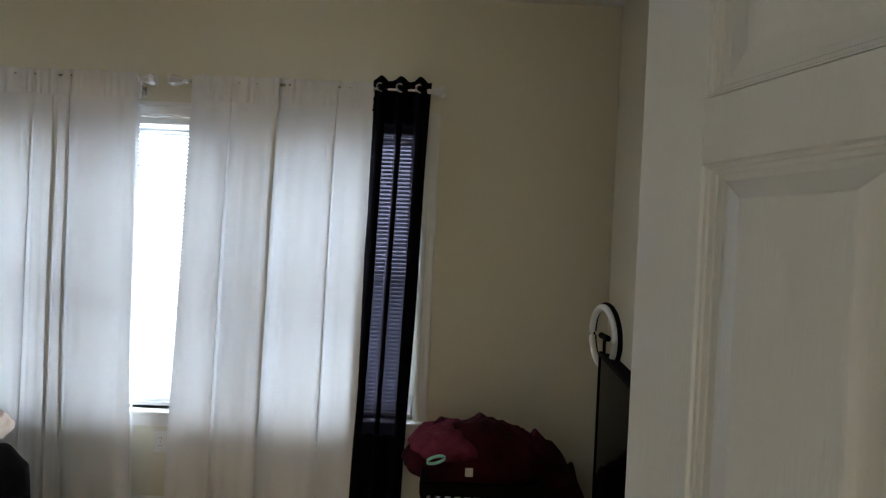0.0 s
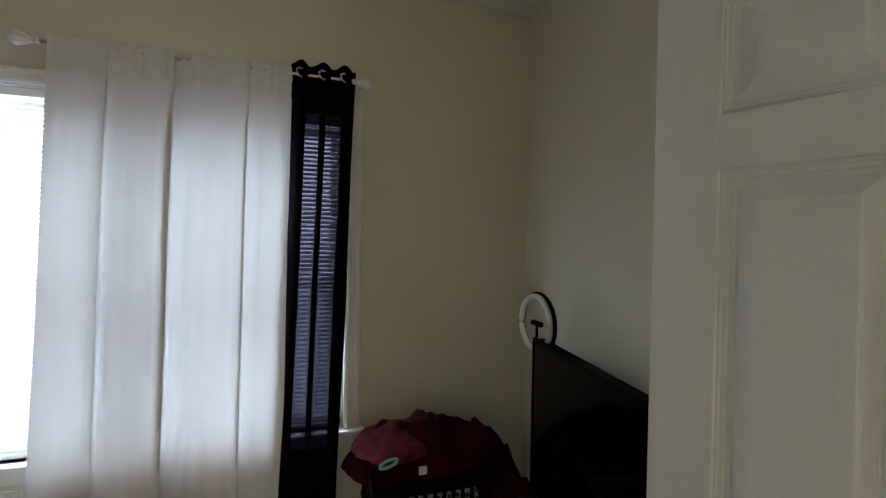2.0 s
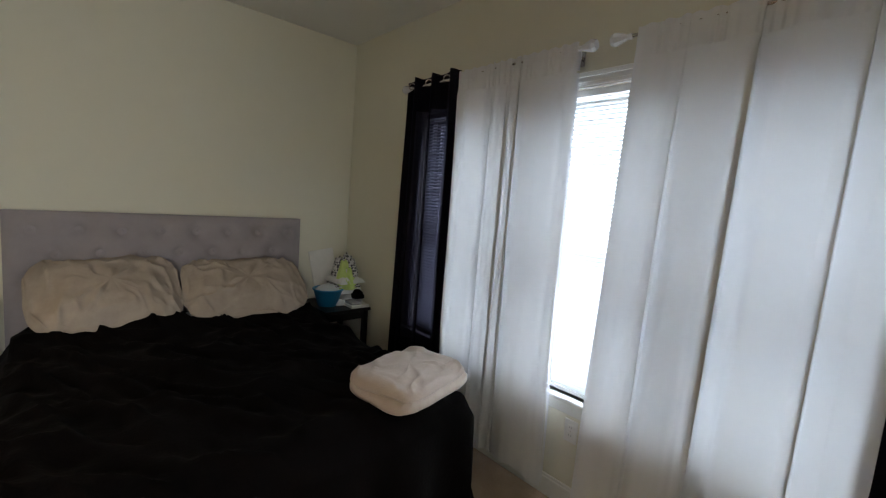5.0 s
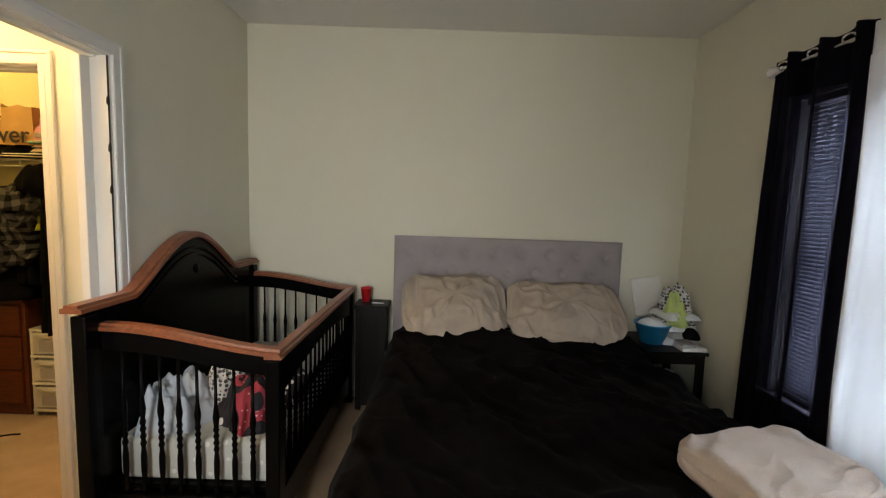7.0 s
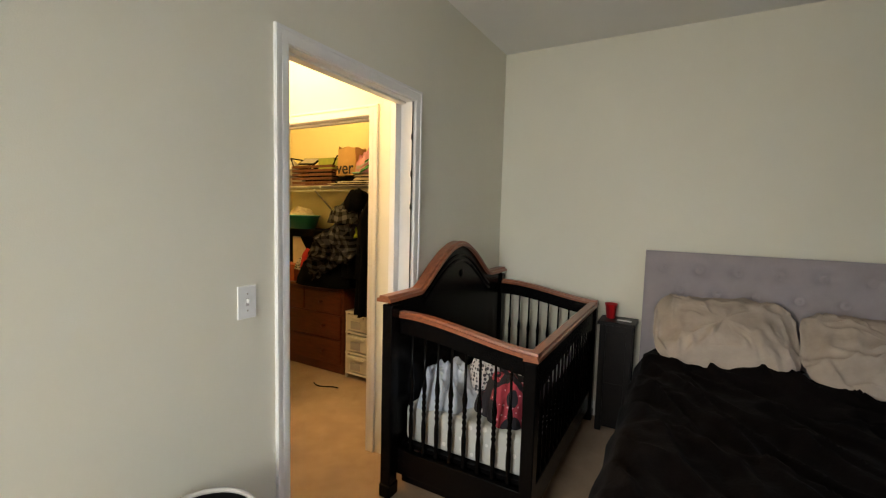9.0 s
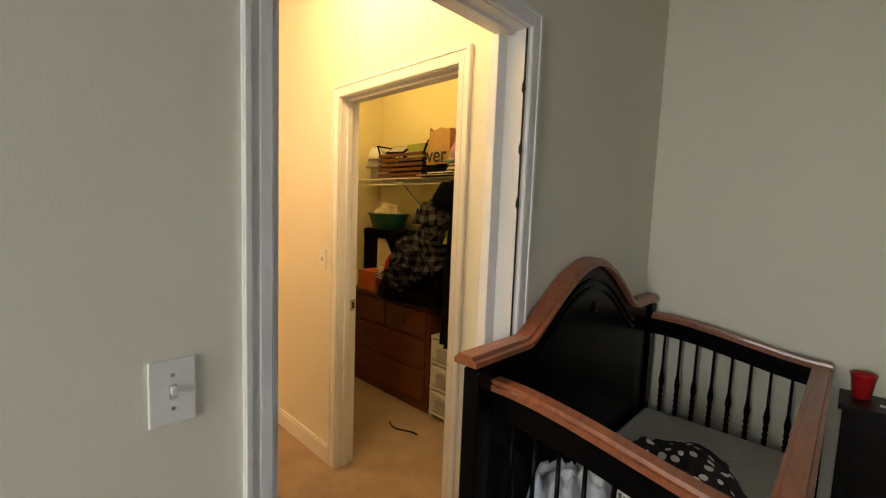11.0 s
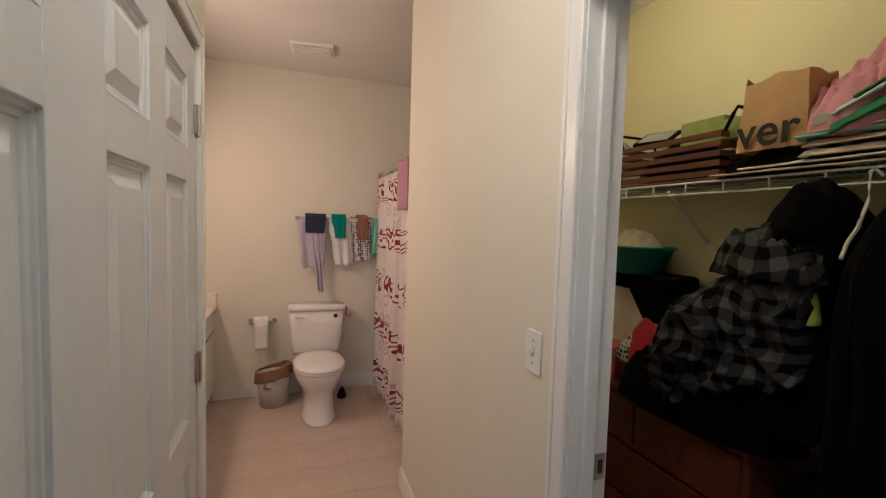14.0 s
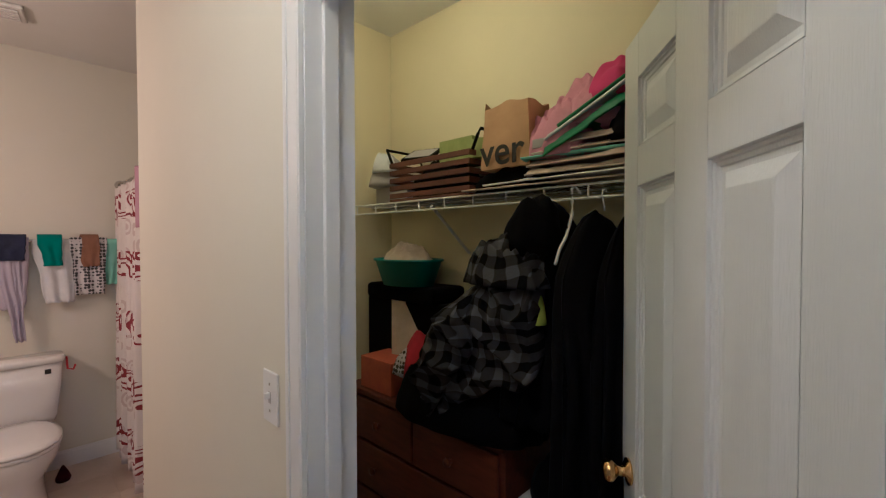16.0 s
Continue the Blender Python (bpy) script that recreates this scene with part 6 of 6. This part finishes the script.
def plaid_cloth(y0, y1, za, zb, bottom, x0, seed, amp):
    """A fleece slung along a slope: rounded over the top, falling in slanting folds, closed behind."""
    def f(u, v):
        y = y0 + (y1 - y0) * u
        top = za + (zb - za) * u ** 0.8 + 0.03 * nz(u * 6, seed, 1)
        low = bottom + 0.26 * u + 0.05 * nz(u * 4, seed, 2)
        if v < 0.5:
            k = v / 0.5
            a = min(1.0, k / 0.28)
            z = top - (top - low) * k
            bulge = math.sin(a * math.pi / 2) * 0.15 - 0.05 * max(0.0, k - 0.4)
            slant = (z - top) * 0.8 + (y - y0) * 0.7
            fold = amp * (1 - abs(math.sin(slant * 21 + 3.0 * nz(y * 5, z * 3, seed)))) ** 2 * a
            fold += 0.8 * amp * fract(y, z, seed, 7.0) * a
            return Vector((x0 + bulge + fold, y + 0.4 * fold * math.sin(z * 30), z + 0.5 * fold * (1 - k)))
        k = (v - 0.5) / 0.5
        return Vector((x0 - 0.10 * math.sin(k * math.pi) + 0.10 * (1 - k), y, low + (top - low) * k))
    bm = sheet(bmesh.new(), 90, 100, f)
    bmesh.ops.remove_doubles(bm, verts=bm.verts, dist=1e-4)
    bmesh.ops.holes_fill(bm, edges=[e for e in bm.edges if e.is_boundary], sides=0)
    return bm


part("body", plaid_cloth(-4.84, -4.36, 1.24, 1.53, 0.84, 0.42, 1.1, 0.045), M_CAMO, plaid, "", True)
part("sleeve", plaid_cloth(-4.80, -4.60, 1.20, 1.36, 0.86, 0.47, 5.3, 0.035), M_CAMO, plaid, "hanging checked sleeve", True)
part("collar", heap(bmesh.new(), (0.50, -4.52, 1.38), 0.11, 0.19, 0.13, 4.4, 0.5, 40, -20, 0.8, 9), M_CAMO, plaid, "crumpled checked collar", True)
solid("dark_hood", heap(bmesh.new(), (0.40, -4.44, 1.48), 0.12, 0.11, 0.18, 3.6, 0.3, 30, 0, 0.5, 6), M_BLACKCLOTH, "rounded black hood above the checked fleece", "clothes", smooth=True)
garment("black_hood", -4.44, 0.36, 0.26, 1.67, 0.9, 0.24, M_BLACKCLOTH, "black hooded jacket hanging in the closet", 2.6, 0.1, False)
garment("black_coat", -4.22, 0.40, 0.40, 1.62, 0.62, 0.15, M_BLACKCLOTH, "long black coat on a white hanger", 3.3)
garment("black_jacket", -4.12, 0.38, 0.36, 1.61, 0.70, 0.12, M_BLACKCLOTH, "black jacket on a white hanger", 5.9)
garment("dark_coat", -4.03, 0.28, 0.32, 1.60, 0.75, 0.09, M_BLACKCLOTH, "dark coat hanging on the rail", 7.7)
hg = thing("white_hanger", (0.42, -4.325, 1.5), "white plastic clothes hanger", "hanger")
part("hook_and_shoulder", tube(bmesh.new(), [(0.330, -4.31, 1.69), (0.345, -4.325, 1.712), (0.362, -4.325, 1.70), (0.360, -4.325, 1.66), (0.358, -4.325, 1.62), (0.375, -4.33, 1.57), (0.42, -4.315, 1.54), (0.47, -4.31, 1.50), (0.505, -4.305, 1.455)], 0.0055, 8), M_PLASTW, hg)
solid("tennis_ball_sleeve", heap(bmesh.new(), (0.50, -4.375, 1.26), 0.03, 0.035, 0.10, 1.0, 0.2, 16), M_YELLOW, "fluorescent yellow fabric patch between the coats", "clothes", smooth=True)

# on the shelf
Z = SZ + 0.007
wb = thing("slatted_crate", (0.2, -5.07, Z), "dark wooden slatted crate with curved iron handles", "crate")
KY0, KY1, KX0, KX1 = -5.33, -4.80, 0.07, 0.335
for z in (0.016, 0.054, 0.092, 0.130, 0.168):
    for x in (KX0, KX1 - 0.012):
        part("long_slat", B(x, x + 0.012, KY0, KY1, Z + z, Z + z + 0.024, bev=0.002), M_WICKER, wb)
    for y in (KY0, KY1 - 0.012):
        part("end_slat", B(KX0 + 0.012, KX1 - 0.012, y, y + 0.012, Z + z, Z + z + 0.024, bev=0.002), M_WICKER, wb)
part("floor_board", B(KX0, KX1, KY0, KY1, Z, Z + 0.012, bev=0.003), M_WICKER, wb)
for y, s in ((KY0, -1), (KY1, 1)):
    part("handle", tube(bmesh.new(), [(KX1 - 0.02, y, Z + 0.19), (KX1 - 0.02, y + s * 0.03, Z + 0.25), (KX1 - 0.02, y + s * 0.045, Z + 0.27), (KX0 + 0.03, y + s * 0.045, Z + 0.27), (KX0 + 0.03, y, Z + 0.19)], 0.007, 8), M_BLACKPLAST, wb, "black iron handle")
fr_ = thing("picture_frame", (0.2, -5.26, Z + 0.2), "small dark picture frame leaning in the crate", "picture frame")
PM = pose(0.24, -5.24, Z + 0.215, 0, -62, 16)
bm = B(-0.008, 0.008, -0.09, 0.09, 0.0, 0.15, bev=0.003)
bm.transform(PM)
part("frame", bm, M_BLACKPLAST, fr_)
bm = B(0.0083, 0.0095, -0.075, 0.075, 0.015, 0.135)
bm.transform(PM)
part("picture", bm, M_GREYCARD, fr_, "grey landscape picture")
solid("green_box", box(B(0.13, 0.27, -5.04, -4.84, Z + 0.16, Z + 0.265, bev=0.002), 0.15, 0.29, -4.83, -4.73, Z + 0.16, Z + 0.24, bev=0.002), M_GREENBOX, "yellow-green cardboard box in the crate", "box")
solid("crate_fill", heap(bmesh.new(), (0.2, -5.06, Z + 0.013), 0.11, 0.24, 0.17, 3.9, 0.3, 20), M_BLACKCLOTH, "dark things filling the crate", "clutter", smooth=True)

pb = thing("paper_bag", (0.24, -4.62, Z), "brown kraft paper shopping bag with black letters", "bag")
def bag(u, v):
    a = u * 4
    k, fr2 = int(a) % 4, a - int(a)
    c = ((0.36, -4.72), (0.36, -4.49), (0.19, -4.49), (0.19, -4.72))
    p, q = c[k], c[(k + 1) % 4]
    x, y = p[0] + (q[0] - p[0]) * fr2, p[1] + (q[1] - p[1]) * fr2
    t = 1 - 0.14 * v + 0.015 * nz(u * 5, v * 4, 2) - 0.10 * v * v * math.exp(-((u - 0.10) / 0.04) ** 2)
    return Vector((0.275 + (x - 0.275) * t + 0.004 * nz(y * 20, v * 5, 1) * v, -4.605 + (y + 4.605) * t, Z + 0.085 + 0.255 * v + 0.035 * nz(u * 7, 3, 1.5) * v ** 6))
part("bag_body", sheet(bmesh.new(), 96, 24, bag, 0.0015), M_KRAFT, pb)
fc = bpy.data.curves.new("bag_lettering", "FONT")
fc.body, fc.size, fc.extrude, fc.offset = "ver", 0.155, 0.0008, 0.0015
fc.materials.append(M_INK)
word = new("lettering", fc)
word.parent = pb
word.matrix_basis = pb.matrix_basis.inverted() @ Matrix.Translation((0.3715, -4.712, Z + 0.098)) @ Matrix(((0, 0, 1, 0), (1, 0, 0, 0), (0, 1, 0, 0), (0, 0, 0, 1)))
word["label"] = "bold black printed letters"
solid("black_jumper", heap(bmesh.new(), (0.22, -4.60, Z), 0.13, 0.26, 0.10, 8.0, 0.15, 26, 0, 0.4, 8), M_BLACKCLOTH, "black clothes under the paper bag", "clothes", smooth=True)
solid("pink_fleece", heap(bmesh.new(), (0.25, -4.41, Z + 0.10), 0.13, 0.14, 0.19, 2.9, 0.42, 64, -25, 0.5, 8), M_PINK, "bunched pink fleece blanket stuffed on the shelf", "blanket", smooth=True)
solid("pink_fleece", heap(bmesh.new(), (0.24, -4.29, Z + 0.20), 0.12, 0.13, 0.16, 5.2, 0.42, 60, 20, 0.5, 8), M_PINK, "bunched pink fleece blanket stuffed on the shelf", "blanket", smooth=True)
solid("hot_pink_shirt", heap(bmesh.new(), (0.25, -4.20, Z + 0.27), 0.10, 0.13, 0.13, 6.9, 0.30, 50, 0, 0.5, 6), M_HOTPINK, "hot pink shirt on the pile", "clothes", smooth=True)


def slanted(name, y, z, w, h, tilt, material, label, seed):
    """A folded garment lying on a slope."""
    bm = draped(-0.13, 0.13, -w / 2, w / 2, h, (0.0, h * 0.9, h * 0.7, h * 0.5), seed, 0.008, 0.025, (24, 40), 0.05, 0.008, 7.0)
    bm.transform(pose(0.25, y, z, tilt, 0, 0))
    return solid(name, bm, material, label, "clothes", "slanting folded clothes", True)


slanted("green_satin", -4.24, Z + 0.17, 0.36, 0.045, 24, M_GREEN, "dark green satin garment folded on the shelf", 3.4)
slanted("white_folded_shirt", -4.25, Z + 0.225, 0.34, 0.022, 26, M_WHITECLOTH, "thin white folded shirt on the green satin", 4.9)
slanted("green_folded_shirt", -4.22, Z + 0.255, 0.30, 0.020, 26, M_GREEN, "green folded shirt edge on the pile", 6.1)
solid("black_bundle", heap(bmesh.new(), (0.31, -4.08, Z + 0.12), 0.09, 0.15, 0.20, 7.1, 0.35, 28, 0, 0.6, 8), M_BLACKCLOTH, "black clothes bundled on the shelf", "clothes", smooth=True)
zz = Z
for k, (m_, y0, y1, h, turn, lab) in enumerate(((M_CREAM, -4.80, -3.95, 0.016, 1, "flat cream folded sheet"), (M_PAPER, -4.70, -3.95, 0.014, -3, "white folded sheet"), (M_CREAM, -4.50, -3.90, 0.030, 2, "cream folded pillowcase"),
                                              (M_PEACHSTRIPE, -4.49, -3.92, 0.026, -2, "peach striped folded sheet"), (M_MINT, -4.52, -4.02, 0.010, 5, "mint folded cloth"), (M_PEACHSTRIPE, -4.47, -3.92, 0.020, 3, "peach striped folded sheet"), (M_CREAM, -4.46, -3.92, 0.034, -1, "cream folded pillowcase"))):
    bm = draped(-0.15, 0.15, -(y1 - y0) / 2, (y1 - y0) / 2, h, (0, h * 0.9, h * 0.8, 0), 2.0 + k, 0.007, 0.02, (26, 44), 0.08, 0.006, 6.0)
    bm.transform(pose(0.212 + 0.006 * math.sin(k * 2.3), (y0 + y1) / 2, zz, 0, 0, turn))
    solid("folded_linen", bm, m_, lab + " on the wire shelf", "linen", "folded linens", True)
    zz += h + 0.002
solid("grey_folder", B(0.30, 0.378, -4.47, -4.36, Z + 0.133, Z + 0.165, bev=0.003), M_GREYCARD, "grey flat box end on the shelf", "box")
solid("small_boxes", box(B(0.24, 0.33, -5.34, -5.20, SZ + 0.007, SZ + 0.06), 0.1, 0.2, -5.62, -5.4, SZ + 0.007, SZ + 0.14, bev=0.004), M_GREYCARD, "small grey packets on the shelf", "box")
solid("grey_pouch", heap(bmesh.new(), (0.2, -5.50, Z + 0.1), 0.11, 0.11, 0.16, 3.0, 0.3, 22), M_GREYCARD, "grey fabric pouch on the shelf", "bag", smooth=True)
solid("white_plastic_bag", heap(bmesh.new(), (0.26, -5.46, Z + 0.17), 0.06, 0.08, 0.10, 5.0, 0.5, 20), M_WHITECLOTH, "white plastic bag on the shelf", "bag", smooth=True)

# on the dresser
solid("black_sweater", heap(bmesh.new(), (0.36, -4.80, DZ), 0.21, 0.36, 0.25, 4.9, 0.3, 34, 0, 0.6, 6), M_BLACKCLOTH, "black sweater heaped on the dresser", "clothes", smooth=True)
solid("orange_box", B(0.27, 0.45, -5.42, -5.18, DZ + 0.001, DZ + 0.155, bev=0.002), M_ORANGEBOX, "orange printed cardboard box on the dresser", "box")
t = B(-0.01, 0.01, -0.13, 0.13, 0, 0.30, bev=0.002)
t.transform(pose(0.28, -5.20, DZ + 0.16, 8, -14, 20))
solid("framed_card", t, M_CREAM, "pale printed board leaning on the boxes", "board")
solid("red_shirt", heap(bmesh.new(), (0.36, -5.03, DZ + 0.12), 0.09, 0.12, 0.16, 3.7, 0.4, 26, 30, 0.7, 9), M_RED, "bright red shirt on the dresser pile", "clothes", smooth=True)
solid("print_scarf", heap(bmesh.new(), (0.42, -5.10, DZ + 0.12), 0.05, 0.07, 0.09, 8.7, 0.5, 20), M_PRINT, "black and white printed cloth by the red shirt", "cloth", smooth=True)
solid("storage_bin", box(B(0.06, 0.26, -5.62, -5.04, DZ + 0.001, DZ + 0.42, bev=0.01), 0.06, 0.30, -5.58, -5.06, DZ + 0.42, DZ + 0.50, bev=0.02), M_BLACKCLOTH, "dark storage bin on the dresser", "bin")
tbk = thing("teal_tub", (0.22, -5.30, DZ + 0.50), "teal plastic tub with pale cloth on top", "tub")
part("tub_body", lathe(bmesh.new(), ((0.13, 0), (0.17, 0.12), (0.182, 0.125), (0.182, 0.135), (0.165, 0.132), (0.12, 0.01)), (0.24, -5.30, DZ + 0.501), 28, 0.8, 1.2), M_TEALPL, tbk, "", True)
solid("pale_cloth", heap(bmesh.new(), (0.24, -5.30, DZ + 0.60), 0.12, 0.17, 0.10, 5.9, 0.4, 24), M_CREAM, "pale cloth heaped in the teal tub", "cloth", smooth=True)
solid("white_cloth", heap(bmesh.new(), (0.44, -4.88, 1.02), 0.05, 0.06, 0.10, 6.6, 0.4, 18), M_WHITECLOTH, "white cloth edge in the hanging clothes", "cloth", smooth=True)

# bathroom floor squares
tile_me = None
S_ = 0.305
for i in range(7):
    for j in range(8):
        x, y = PASS_W - 0.35 + i * S_, THRESH - 0.001 - (j + 1) * S_
        if x + S_ < BATH_E and y > BATH_BACK - 0.3:
            tile_me = vinyl_tile(x, y, tile_me, S_)
